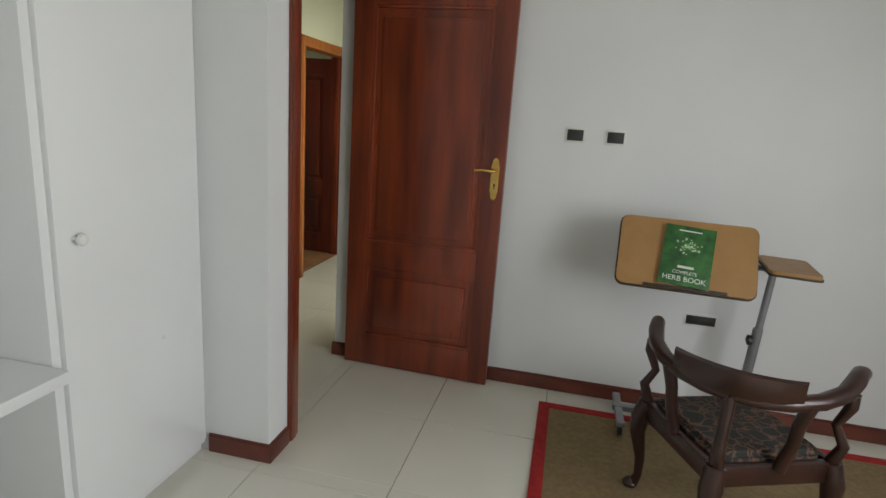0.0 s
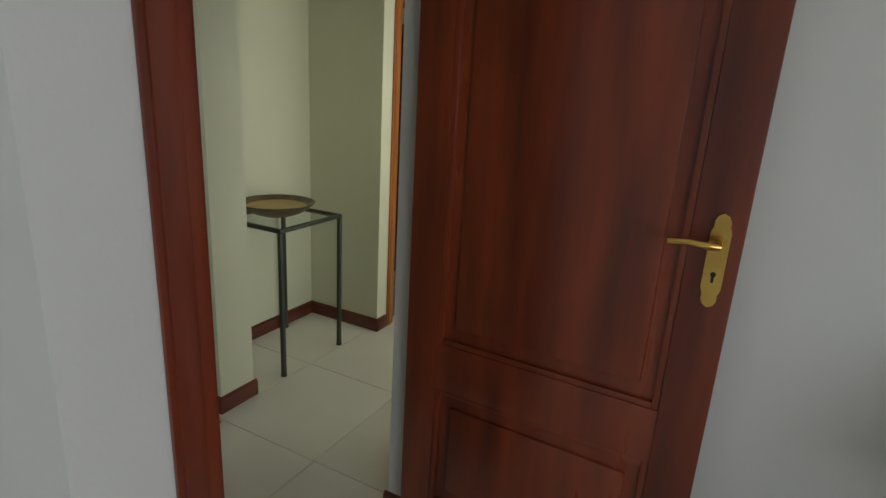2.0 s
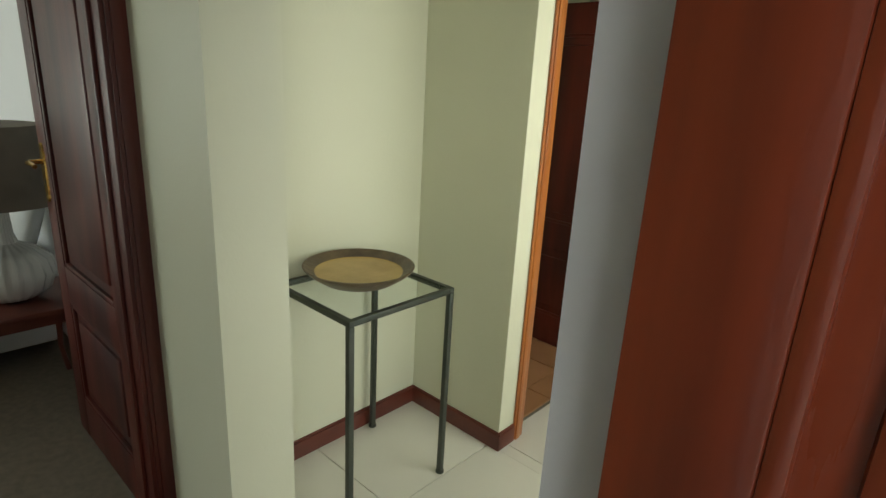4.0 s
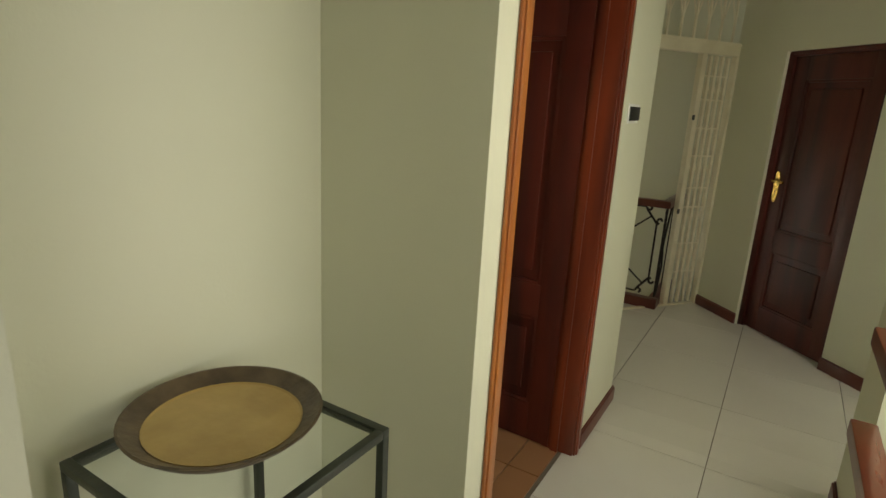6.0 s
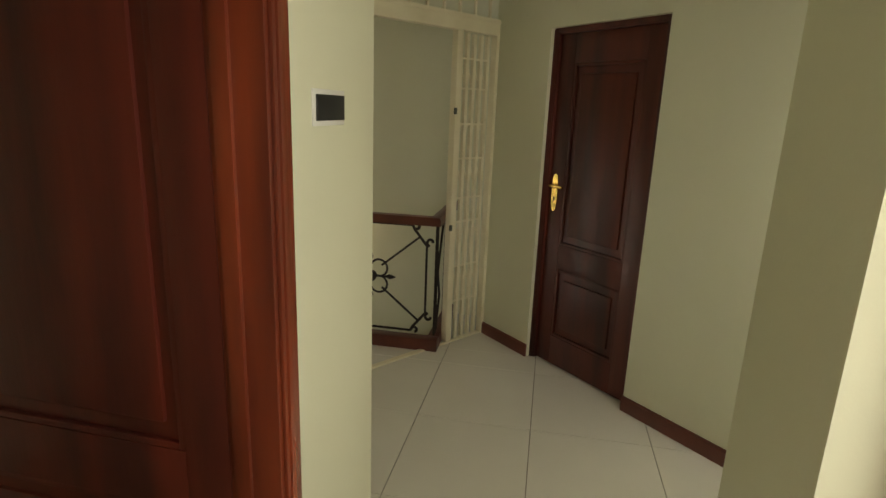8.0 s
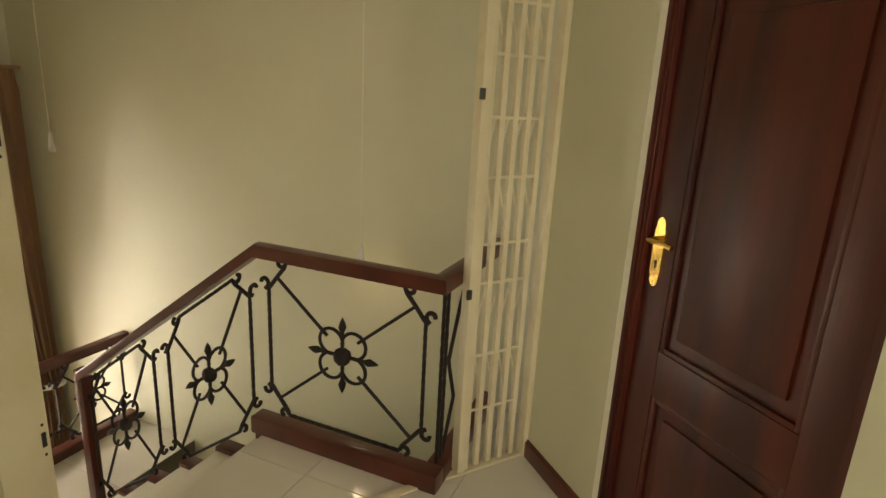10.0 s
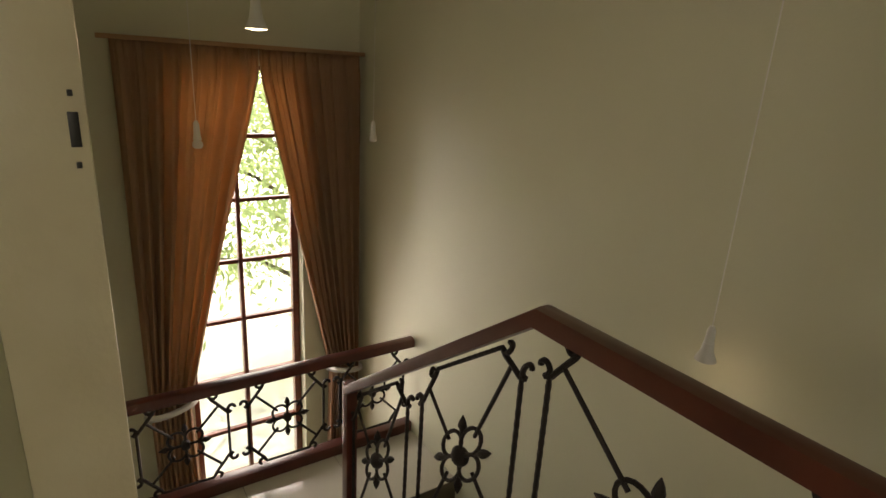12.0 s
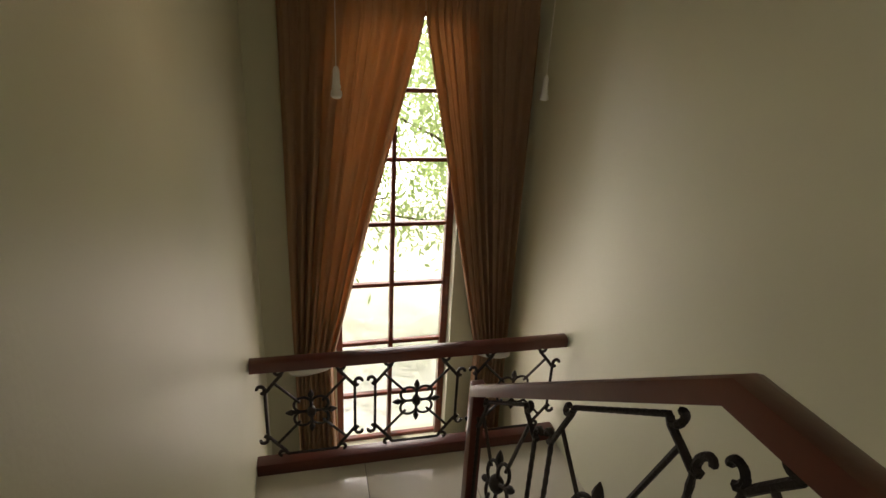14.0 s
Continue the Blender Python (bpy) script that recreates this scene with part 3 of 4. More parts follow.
bm = lathe([(0.01, 0), (0.026, 0.004), (0.026, 0.022), (0.012, 0.028)], 14)
bmesh.ops.transform(bm, matrix=Matrix.Translation((5.93, 4.78, 0.56)) @ Matrix.Rotation(radians(-90), 4, "Y"), verts=bm.verts[:])
part("knob", bm, PLASTICB, table, "black clamp knob")
part("base_bar", box(5.32, 5.96, 4.775, 4.825, 0.062, 0.092, None, 0.006), GREYMETAL, table)
part("foot_bar", box(5.33, 5.37, 4.60, 4.95, 0.06, 0.088, None, 0.006), GREYMETAL, table)
part("foot_bar", box(5.91, 5.95, 4.60, 4.95, 0.06, 0.088, None, 0.006), GREYMETAL, table)
for x in (5.35, 5.93):
    for y in (4.62, 4.93):
        bm = lathe([(0.012, -0.012), (0.029, -0.010), (0.03, 0.010), (0.012, 0.012)], 16)
        bmesh.ops.transform(bm, matrix=Matrix.Translation((x, y, 0.041)) @ Matrix.Rotation(radians(90), 4, "Y"), verts=bm.verts[:])
        part("caster", bm, PLASTICB, table, "black caster")

book = thing("book", "green paperback herb book lying on the tilted top", "book", m=TOPM @ pose(0.0, -0.012, 0.017, 0, 0, -4))
part("pages", box(-0.108, 0.106, -0.142, 0.142, 0, 0.017, None, 0.001), PAPER, book)
part("cover", box(-0.11, 0.11, -0.145, 0.145, 0.017, 0.0195, None, 0.001), BOOKGREEN, book, "glossy green printed cover")
bm = bmesh.new()
rnd = random.Random(4)
for k in range(46):
    a, q = rnd.uniform(0, math.tau), rnd.uniform(0.0, 0.052)
    cx, cy = q * math.cos(a) * 1.2, 0.045 + q * math.sin(a) * 0.75
    w = rnd.uniform(0.004, 0.009)
    vs = [bm.verts.new((cx + w * math.cos(b) * (1 if i % 2 else 0.5), cy + w * math.sin(b) * (1 if i % 2 else 0.5), 0.0200 + 0.0002 * (k % 3))) for i, b in enumerate([j * math.tau / 8 + a for j in range(8)])]
    bm.faces.new(vs)
part("cover_print", bm, PALELEAF, book, "pale flowering herb printed on the cover", smooth=False)


def lettering(text, size, m, material, parent, spacing=1.0):
    cu = bpy.data.curves.new("lettering", "FONT")
    cu.body, cu.size, cu.align_x, cu.extrude, cu.space_character = text, size, "CENTER", 0.0002, spacing
    tmp = new("lettering", cu)
    me = bpy.data.meshes.new_from_object(tmp.evaluated_get(bpy.context.evaluated_depsgraph_get()))
    bpy.data.objects.remove(tmp)
    me.materials.append(material)
    o = new("lettering", me)
    o.parent = parent
    o.matrix_basis = m
    return o


lettering("COMPLETE", 0.022, pose(0, -0.090, 0.0202), PAPER, book)
lettering("HERB BOOK", 0.034, pose(0, -0.124, 0.0202), PAPER, book)
part("title_bar", box(-0.035, 0.035, -0.062, -0.050, 0.0195, 0.0203, None, 0), PAPER, book)
part("title_bar", box(-0.05, 0.05, 0.118, 0.124, 0.0195, 0.0203, None, 0), PAPER, book)


def armchair(m):
    """A corner armchair: its seat is a square on its point, the back over the corner at -y."""
    c = thing("armchair", "dark wooden corner armchair with a floral upholstered seat", "chair", m=m)
    D = 0.33
    corners = [(0, -D), (D, 0), (0, D), (-D, 0)]
    bm = bmesh.new()
    for (ax, ay), (bx, by) in zip(corners, corners[1:] + corners[:1]):
        mm, length = frame_on((ax, ay), (bx, by))
        add_box(bm, 0.0, length, -0.012, 0.022, 0.345, 0.425, mm, 0.008)
    part("seat_frame", bm, DARKWOOD, c)
    seat = rounded_slab(0.43, 0.43, 0.045, 0.05, Matrix.Rotation(radians(45), 4, "Z") @ Matrix.Translation((0, 0, 0.41)))
    bmesh.ops.bevel(seat, geom=[e for e in seat.edges if all(v.co.z > 0.45 for v in e.verts)], offset=0.018, segments=3, affect="EDGES")
    part("seat", seat, FLORAL, c, "dark floral upholstered seat pad")
    for x, y in corners:
        ux, uy = x / D, y / D
        path = [(0.985, 0.42), (1.04, 0.34), (1.05, 0.27), (0.97, 0.15), (0.96, 0.07), (1.0, 0.03)]
        leg = part("leg", tube([(ux * D * k, uy * D * k, z) for k, z in path], [0.034, 0.040, 0.033, 0.021, 0.017, 0.022], 12), DARKWOOD, c, "cabriole leg")
        part("foot", lathe([(0.016, 0.0), (0.030, 0.008), (0.033, 0.022), (0.022, 0.038), (0.012, 0.044)], 14, (ux * D * 1.04, uy * D * 1.04, 0)), DARKWOOD, leg)
    for s in (-1, 1):
        part("arm_post", tube([(s * D * 0.97, 0.0, 0.41), (s * (D + 0.015), -0.02, 0.50), (s * (D - 0.02), -0.015, 0.57), (s * (D + 0.01), -0.03, 0.655), (s * (D + 0.005), -0.03, 0.70)], [0.025, 0.019, 0.016, 0.021, 0.024], 10), DARKWOOD, c)
        part("splat", tube([(s * 0.175, -0.175, 0.41), (s * 0.20, -0.18, 0.52), (s * 0.205, -0.20, 0.60), (s * 0.225, -0.205, 0.69)], [0.024, 0.021, 0.022, 0.026], 10), DARKWOOD, c)
        part("arm", tube([(0.0, -0.315, 0.69), (s * 0.09, -0.30, 0.69), (s * 0.17, -0.25, 0.69), (s * 0.25, -0.17, 0.695), (s * 0.31, -0.08, 0.71), (s * 0.335, -0.01, 0.74), (s * 0.345, 0.045, 0.755), (s * 0.355, 0.085, 0.745), (s * 0.36, 0.10, 0.725)], [0.026, 0.026, 0.028, 0.029, 0.030, 0.031, 0.028, 0.026, 0.018], 12), DARKWOOD, c, "curved arm ending in a scroll")
    part("back_post", tube([(0, -D * 0.97, 0.41), (0, -0.335, 0.50), (0, -0.315, 0.60), (0, -0.318, 0.69)], [0.026, 0.021, 0.020, 0.024], 10), DARKWOOD, c)
    bm = bmesh.new()
    rows = []
    for k in range(15):
        u = -1 + k / 7
        x, y = 0.205 * u, -0.325 + 0.095 * u * u
        top = 0.785 - 0.012 * u * u
        rows.append([bm.verts.new(p) for p in ((x, y + 0.018, 0.695), (x, y - 0.018, 0.695), (x, y - 0.03, 0.74), (x, y - 0.034, top), (x, y - 0.016, top + 0.006), (x, y + 0.002, top - 0.004))])
    for a, b in zip(rows, rows[1:]):
        for k in range(6):
            bm.faces.new((a[k], a[(k + 1) % 6], b[(k + 1) % 6], b[k]))
    bm.faces.new(rows[0])
    bm.faces.new(rows[-1][::-1])
    part("top_rail", bm, DARKWOOD, c, "broad curved top rail")
    return c


armchair(pose(5.68, 4.06, 0.011, 0, 0, -23))

# ---- niche table and bowl ----
nt = thing("side_table", "tall dark green steel table with a glass top", "table")
X0, X1, Y0, Y1, TH = 2.095, 2.56, 5.555, 6.055, 0.838
for x in (X0, X1 - 0.022):
    for y in (Y0, Y1 - 0.022):
        part("leg", box(x, x + 0.022, y, y + 0.022, 0.012, TH - 0.022, None, 0.003), STEEL, nt)
        part("foot", lathe([(0.013, 0), (0.018, 0.003), (0.018, 0.011), (0.011, 0.014)], 12, (x + 0.011, y + 0.011, 0)), STEEL, nt)
for y in (Y0, Y1 - 0.022):
    part("rail", box(X0, X1, y, y + 0.022, TH - 0.022, TH, None, 0.003), STEEL, nt)
for x in (X0, X1 - 0.022):
    part("rail", box(x, x + 0.022, Y0 + 0.022, Y1 - 0.022, TH - 0.022, TH, None, 0.003), STEEL, nt)
g = part("glass_top", box(X0 + 0.022, X1 - 0.022, Y0 + 0.022, Y1 - 0.022, TH - 0.010, TH - 0.003, None, 0.001), GLASS, nt, "clear glass top")
g.visible_shadow = False
bowl = thing("bowl", "shallow brown ridged clay bowl with an ochre glazed inside", "bowl", m=pose(2.30, 5.80, TH - 0.002))
prof = [(0.06, 0.0), (0.09, 0.004), (0.14, 0.022), (0.185, 0.052), (0.207, 0.072), (0.210, 0.078), (0.204, 0.079)]
for k in range(4):
    r = 0.198 - k * 0.009
    prof += [(r, 0.074 - k * 0.0055), (r - 0.0045, 0.0705 - k * 0.0055)]
prof += [(0.163, 0.051), (0.130, 0.030), (0.112, 0.020), (0.05, 0.010), (0.004, 0.009)]
part("body", lathe(prof, 48), CLAY, bowl)
part("glaze", lathe([(0.165, 0.0530), (0.166, 0.0560), (0.150, 0.0465), (0.148, 0.0475), (0.132, 0.0360), (0.128, 0.0368), (0.108, 0.0260), (0.08, 0.0200), (0.04, 0.0160), (0.004, 0.0155)], 40), CLAYIN, bowl, "ochre glazed inside")

# ---- passage window ----
pw = tagged(new("window_1"), "tall red-brown wooden passage window with clear panes", "window", kind="structure")
for y0, y1 in ((5.63, 5.70), (6.485, 6.545), (7.33, 7.40)):
    part("window_frame", box(3.79, 3.87, y0, y1, 0.12, 2.3, None, 0.004), RAILRED, pw)
for z0, z1 in ((0.12, 0.19), (1.45, 1.50), (2.23, 2.3)):
    for y0, y1 in ((5.70, 6.485), (6.545, 7.33)):
        part("window_frame", box(3.79, 3.87, y0, y1, z0, z1, None, 0.004), RAILRED, pw)
for z0, z1 in ((0.19, 1.45), (1.50, 2.23)):
    for y0, y1 in ((5.70, 6.485), (6.545, 7.33)):
        g = part("pane", box(3.828, 3.833, y0, y1, z0, z1, None, 0), GLASS, pw, smooth=False)
        g.visible_shadow = False
guard = thing("window_guard_rail", "red-brown varnished wooden guard rails across the window", "railing")
for z in (0.59, 0.93):
    part("rail", box(3.585, 3.665, 5.4, 7.335, z - 0.045, z + 0.022, None, 0.008), RAILRED, guard)

# unseen window, added so that daylight reaches the angled wall
rw = tagged(new("added_window"), "small red-brown wooden window added out of view to light the landing recess", "window", kind="structure")
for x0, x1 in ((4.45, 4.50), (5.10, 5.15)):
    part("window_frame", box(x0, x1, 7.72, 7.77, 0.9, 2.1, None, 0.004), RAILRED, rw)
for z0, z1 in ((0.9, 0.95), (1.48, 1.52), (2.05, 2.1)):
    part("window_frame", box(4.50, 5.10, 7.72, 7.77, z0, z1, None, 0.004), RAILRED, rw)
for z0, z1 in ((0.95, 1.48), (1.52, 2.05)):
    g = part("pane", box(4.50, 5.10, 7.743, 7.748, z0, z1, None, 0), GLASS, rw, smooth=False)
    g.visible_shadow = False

# ---- mat ----
bm = bmesh.new()
rnd = random.Random(2)
MX0, MX1, MY0, MY1 = 2.14, 2.62, 4.27, 5.08
add_box(bm, MX0, MX1, MY0, MY1, 0.0, 0.012)
mat_base = thing("doormat", "shaggy brown jute mat in the bedroom doorway", "mat")
part("backing", bm, JUTE, mat_base)
verts, faces = [], []
for k in range(5200):
    x, y, a, l = rnd.uniform(MX0, MX1), rnd.uniform(MY0, MY1), rnd.uniform(0, math.tau), rnd.uniform(0.010, 0.022)
    w = 0.0035
    dx, dy = math.cos(a), math.sin(a)
    i = len(verts)
    verts += [(x - dy * w, y + dx * w, 0.010), (x + dy * w, y - dx * w, 0.010), (x + dx * l * 0.9 + dy * w, y + dy * l * 0.9 - dx * w, 0.010 + l * 0.75), (x + dx * l * 0.9 - dy * w, y + dy * l * 0.9 + dx * w, 0.010 + l * 0.75)]
    faces.append((i, i + 1, i + 2, i + 3))
me = bpy.data.meshes.new("pile")
me.from_pydata(verts, [], faces)
me.materials.append(JUTE)
pile = tagged(new("pile", me), "brown jute loops", kind="stuff")
pile.parent = mat_base

# ---- bedroom ----
ns = thing("nightstand", "small reddish wooden nightstand with slender curved legs", "table", m=pose(0.83, 4.98, 0))
part("tabletop", box(-0.24, 0.24, -0.22, 0.22, 0.50, 0.525, None, 0.008), SKIRTING, ns)
part("apron", box(-0.20, 0.20, -0.18, 0.18, 0.44, 0.50, None, 0.004), SKIRTING, ns)
for sx in (-1, 1):
    for sy in (-1, 1):
        part("leg", tube([(sx * 0.19, sy * 0.17, 0.48), (sx * 0.205, sy * 0.185, 0.36), (sx * 0.19, sy * 0.17, 0.16), (sx * 0.215, sy * 0.195, 0.006)], [0.02, 0.018, 0.012, 0.013], 8), SKIRTING, ns)
lamp = thing("table_lamp", "white fluted ceramic table lamp with a taupe linen shade", "lamp", m=pose(0.80, 4.97, 0.527))
part("base", lathe([(0.07, 0), (0.10, 0.008), (0.155, 0.05), (0.18, 0.12), (0.165, 0.185), (0.11, 0.235), (0.05, 0.265), (0.038, 0.31), (0.034, 0.42), (0.045, 0.47), (0.02, 0.48)], 96, flute=0.035, flutes=22), CERAMIC, lamp, "white fluted gourd base")
bm = lathe([(0.29, 0.46), (0.292, 0.46), (0.20, 0.79), (0.197, 0.79)], 40)
part("shade", bm, SHADE, lamp, "taupe linen drum shade")
bed = thing("bed", "bed with a red coral printed cover", "bed")
part("base", box(-1.15, 0.42, 3.3, 5.20, 0.10, 0.30, None, 0.01), LINENW, bed)
part("mattress", box(-1.17, 0.44, 3.28, 5.20, 0.30, 0.56, None, 0.06), LINENW, bed)
bm = box(-1.20, 0.50, 3.2, 4.90, 0.10, 0.595, None, 0.05)
part("bedspread", bm, CORAL, bed, "cream bedspread with a red coral print")


def pillow(name, label, material, m, w, h, t):
    bm = bmesh.new()
    bmesh.ops.create_uvsphere(bm, u_segments=28, v_segments=14, radius=1)
    for v in bm.verts:
        x, y, z = v.co
        sgn = lambda q, e: math.copysign(abs(q) ** e, q)
        v.co = (sgn(x, 0.55) * w / 2, sgn(y, 0.55) * h / 2, z * t / 2 * (1 - 0.25 * (x * x + y * y)))
    bmesh.ops.transform(bm, matrix=m, verts=bm.verts[:])
    return tagged(part(name, bm, material), label, "pillow")


pillow("pillow", "white linen pillow leaning on the wall", LINENW, pose(0.27, 5.12, 0.80, 72, 0, 0), 0.62, 0.44, 0.16)
pillow("cushion", "red cushion with a pale coral print", CORALRED, pose(0.02, 4.86, 0.76, 60, 0, 8), 0.44, 0.40, 0.15)

# ---- stairs ----
RISE, RUN, XT = 0.18, 0.26, 1.60
HALF = -5 * RISE
stairs = tagged(new("stairs"), "cream tiled staircase with brown wooden tread ends", "stairs", kind="structure")
for k in range(1, 5):
    z = -RISE * k
    x0 = XT - RUN * k
    part("tread", box(x0 - 0.012, x0 + RUN, 8.86, 9.93, z - 0.03, z, None, 0.004), TILE, stairs)
    part("riser", box(x0, x0 + RUN, 8.86, 9.925, z - 0.30, z - 0.03, None, 0), TILE, stairs)
    part("tread_end", box(x0 - 0.02, x0 + 0.17, 9.835, 9.915, z - 0.05, z + 0.022, None, 0.006), HANDRAIL, stairs, "brown wooden tread end")
for k in range(1, 11):
    z = HALF - RISE * k
    x0 = 0.30 + RUN * (k - 1)
    part("tread", box(x0, x0 + RUN + 0.012, 9.97, 10.6, z - 0.03, z, None, 0.004), TILE, stairs)
    part("riser", box(x0, x0 + RUN, 9.975, 10.6, z - 0.30, z - 0.03, None, 0), TILE, stairs)
part("tread_end", box(XT - 0.02, XT + 0.12, 9.835, 9.915, -0.05, 0.03, None, 0.006), HANDRAIL, stairs)
bm = box(-0.36, 0.30, 8.86, 10.6, HALF - 0.2, HALF - 0.008, None, 0)
add_box(bm, 0.30, 0.56, 8.86, 9.93, HALF - 0.2, HALF - 0.008)
half = tagged(part("floor_half_landing", bm, GROUT, smooth=False), "cream tiled half landing by the window", "floor", kind="structure")
for y0, y1 in ((8.86, 9.44), (9.443, 10.02), (10.023, 10.6)):
    part("tile", box(-0.36, 0.30, y0, y1, HALF - 0.008, HALF, None, 0.002), TILE, half)
for y0, y1 in ((8.86, 9.44), (9.443, 9.93)):
    part("tile", box(0.303, 0.56, y0, y1, HALF - 0.008, HALF, None, 0.002), TILE, half)
bm = box(XT - 0.02, XT, 8.86, 9.93, -0.2, -0.03, None, 0)
part("riser", bm, TILE, stairs)
wall("wall_well_edge", (2.45, 9.945), (2.45, 10.6), -0.02, -0.4, 0.0, PAINT_CREAM, label="cream edge of the landing over the stairs")
wall("wall_well_side", (XT, 9.945), (2.45, 9.945), -0.015, -0.4, 0.0, PAINT_CREAM, label="cream edge of the landing over the stairs")


# ---- wrought-iron railings ----
def spiral(c, r0, r1, a0, turns, flip, n=12):
    return [(c[0] + flip * (r0 + (r1 - r0) * k / n) * math.cos(a0 + turns * math.tau * k / n), c[1] + (r0 + (r1 - r0) * k / n) * math.sin(a0 + turns * math.tau * k / n)) for k in range(n + 1)]


def panel(parent, m, w, h, slope=0.0, size=1.0):
    """Scrollwork between two twisted uprights: x along, z up, sheared with the slope of the stairs."""
    def put(pts, r, name, sides=6, closed=False, label=""):
        bm = tube([m @ Vector((s, 0, z + slope * (s - w / 2))) for s, z in pts], r, sides, closed)
        part(name, bm, IRON, parent, label)
    r = 0.0075
    cs, cz = w / 2, h / 2
    e = 0.055
    for s in (e, w - e):
        n = 28
        put([(s, 0.12 + (h - 0.24) * k / n) for k in range(n + 1)], [0.0075 + 0.0018 * (k % 2) for k in range(n + 1)], "twisted_bar")
    for z in (0.018, h - 0.018):
        n = 24
        put([(0.15 + (w - 0.30) * k / n, z) for k in range(n + 1)], [0.0075 + 0.0015 * (k % 2) for k in range(n + 1)], "twisted_bar")
    for fx in (-1, 1):
        for fz in (-1, 1):
            def q(a, b):
                return (cs + fx * (cs - a), cz + fz * (cz - b))
            curl = [q(0.125 + x, 0.022 + y) for x, y in [(0.025 * math.cos(t) * (1 - t / 9), 0.025 * math.sin(t) * (1 - t / 9)) for t in [0.45 * k for k in range(11)]]]
            curl2 = [q(0.030 + x, 0.125 + y) for x, y in [(0.027 * math.cos(1.3 - t) * (1 - t / 9), 0.027 * math.sin(1.3 - t) * (1 - t / 9)) for t in [0.45 * k for k in range(11)]]]
            body = curl[::-1] + [q(0.140, 0.045), q(0.115, 0.075), q(0.085, 0.112), q(0.062, 0.142), q(0.040, 0.152)] + curl2
            put(body, 0.0095, "scroll")
            put([q(0.105, 0.095), (cs + fx * 0.068 * size, cz + fz * 0.068 * size)], r, "diagonal_bar")
    bm = bmesh.new()
    o = 0.050 * size

    def at(s, z):
        return m @ Vector((s, 0, z + slope * (s - w / 2)))
    for fx, fz in ((1, 1), (-1, 1), (-1, -1), (1, -1)):
        add_tube(bm, [at(cs + fx * o + 0.052 * size * math.cos(k * math.tau / 18), cz + fz * o + 0.052 * size * math.sin(k * math.tau / 18)) for k in range(18)], 0.0078, 6, True)
    part("rosette_ring", bm, IRON, parent)
    for fx, fz in ((1, 0), (-1, 0), (0, 1), (0, -1)):
        d = [0.03, 0.075, 0.098, 0.115, 0.135, 0.155]
        put([(cs + fx * k * size, cz + fz * k * size) for k in d], [0.008, 0.007, 0.009, 0.0175, 0.012, 0.002], "bud", 8)
    bm = bmesh.new()
    bmesh.ops.create_icosphere(bm, subdivisions=2, radius=0.038 * size)
    for v in bm.verts:
        v.co *= 1 + 0.10 * math.sin(40 * v.co.x + 5) * math.sin(37 * v.co.z)
        v.co.y *= 0.75
    bmesh.ops.transform(bm, matrix=Matrix.Translation(at(cs, cz)), verts=bm.verts[:])
    part("rosette_boss", bm, IRON, parent, "dark cast boss")


def beam(pts, w, h):
    """A moulded handrail along points."""
    bm = bmesh.new()
    pts = [Vector(p) for p in pts]
    prof = [(-0.5, -0.45), (-0.32, -0.5), (0.32, -0.5), (0.5, -0.45), (0.5, 0.15), (0.40, 0.42), (0.18, 0.5), (-0.18, 0.5), (-0.40, 0.42), (-0.5, 0.15)]
    rings = []
    for i, p in enumerate(pts):
        a = (p - pts[i - 1]) if i else (pts[1] - p)
        b = (pts[i + 1] - p) if i < len(pts) - 1 else a
        fa, fb = Vector((a.x, a.y, 0)).normalized(), Vector((b.x, b.y, 0)).normalized()
        f = (fa + fb).normalized()
        s = Vector((-f.y, f.x, 0)) / max(0.5, f.dot(fa))
        rings.append([bm.verts.new(p + s * u * w + Vector((0, 0, v * h))) for u, v in prof])
    for u, v in zip(rings, rings[1:]):
        for k in range(len(prof)):
            bm.faces.new((u[k], u[(k + 1) % len(prof)], v[(k + 1) % len(prof)], v[k]))
    bm.faces.new(rings[0][::-1])
    bm.faces.new(rings[-1])
    return bm


RY = 9.875
BX = 2.47
rail = thing("stair_railing", "wrought-iron stair railing with a dark wooden handrail", "railing")
part("handrail", beam([(BX + 0.0, 10.58, 0.888), (BX, RY, 0.888), (1.60, RY, 0.888), (0.30, RY, -0.05)], 0.075, 0.062), HANDRAIL, rail, "dark reddish wooden handrail")
part("newel_post", box(0.275, 0.335, RY - 0.03, RY + 0.03, HALF, -0.01, None, 0.006), HANDRAIL, rail)
part("curb", box(1.56, BX + 0.04, RY - 0.045, RY + 0.04, 0.0, 0.085, None, 0.008), HANDRAIL, rail, "brown wooden curb")
part("curb", box(BX - 0.04, BX + 0.04, RY + 0.04, 10.59, 0.0, 0.085, None, 0.008), HANDRAIL, rail, "brown wooden curb")
S = (0.888 + 0.05) / 1.30
panel(rail, pose(1.60, RY, 0.105), 0.87, 0.765, 0, 1.12)
for y in (0.045, 0.085, 0.36, 0.60):
    n = 30
    part("twisted_bar", tube([(BX, RY + y, 0.085 + 0.81 * k / n) for k in range(n + 1)], [0.0075 + 0.0018 * (k % 2) for k in range(n + 1)], 6), IRON, rail)
part("bent_bar", tube([(BX, RY + 0.10, 0.10), (BX, RY + 0.20, 0.32), (BX, RY + 0.12, 0.52), (BX, RY + 0.22, 0.74), (BX, RY + 0.30, 0.88)], 0.009, 6), IRON, rail)
panel(rail, pose(0.945, RY, 0.888 - 0.855 - S * 0.3275), 0.655, 0.815, S, 1.08)
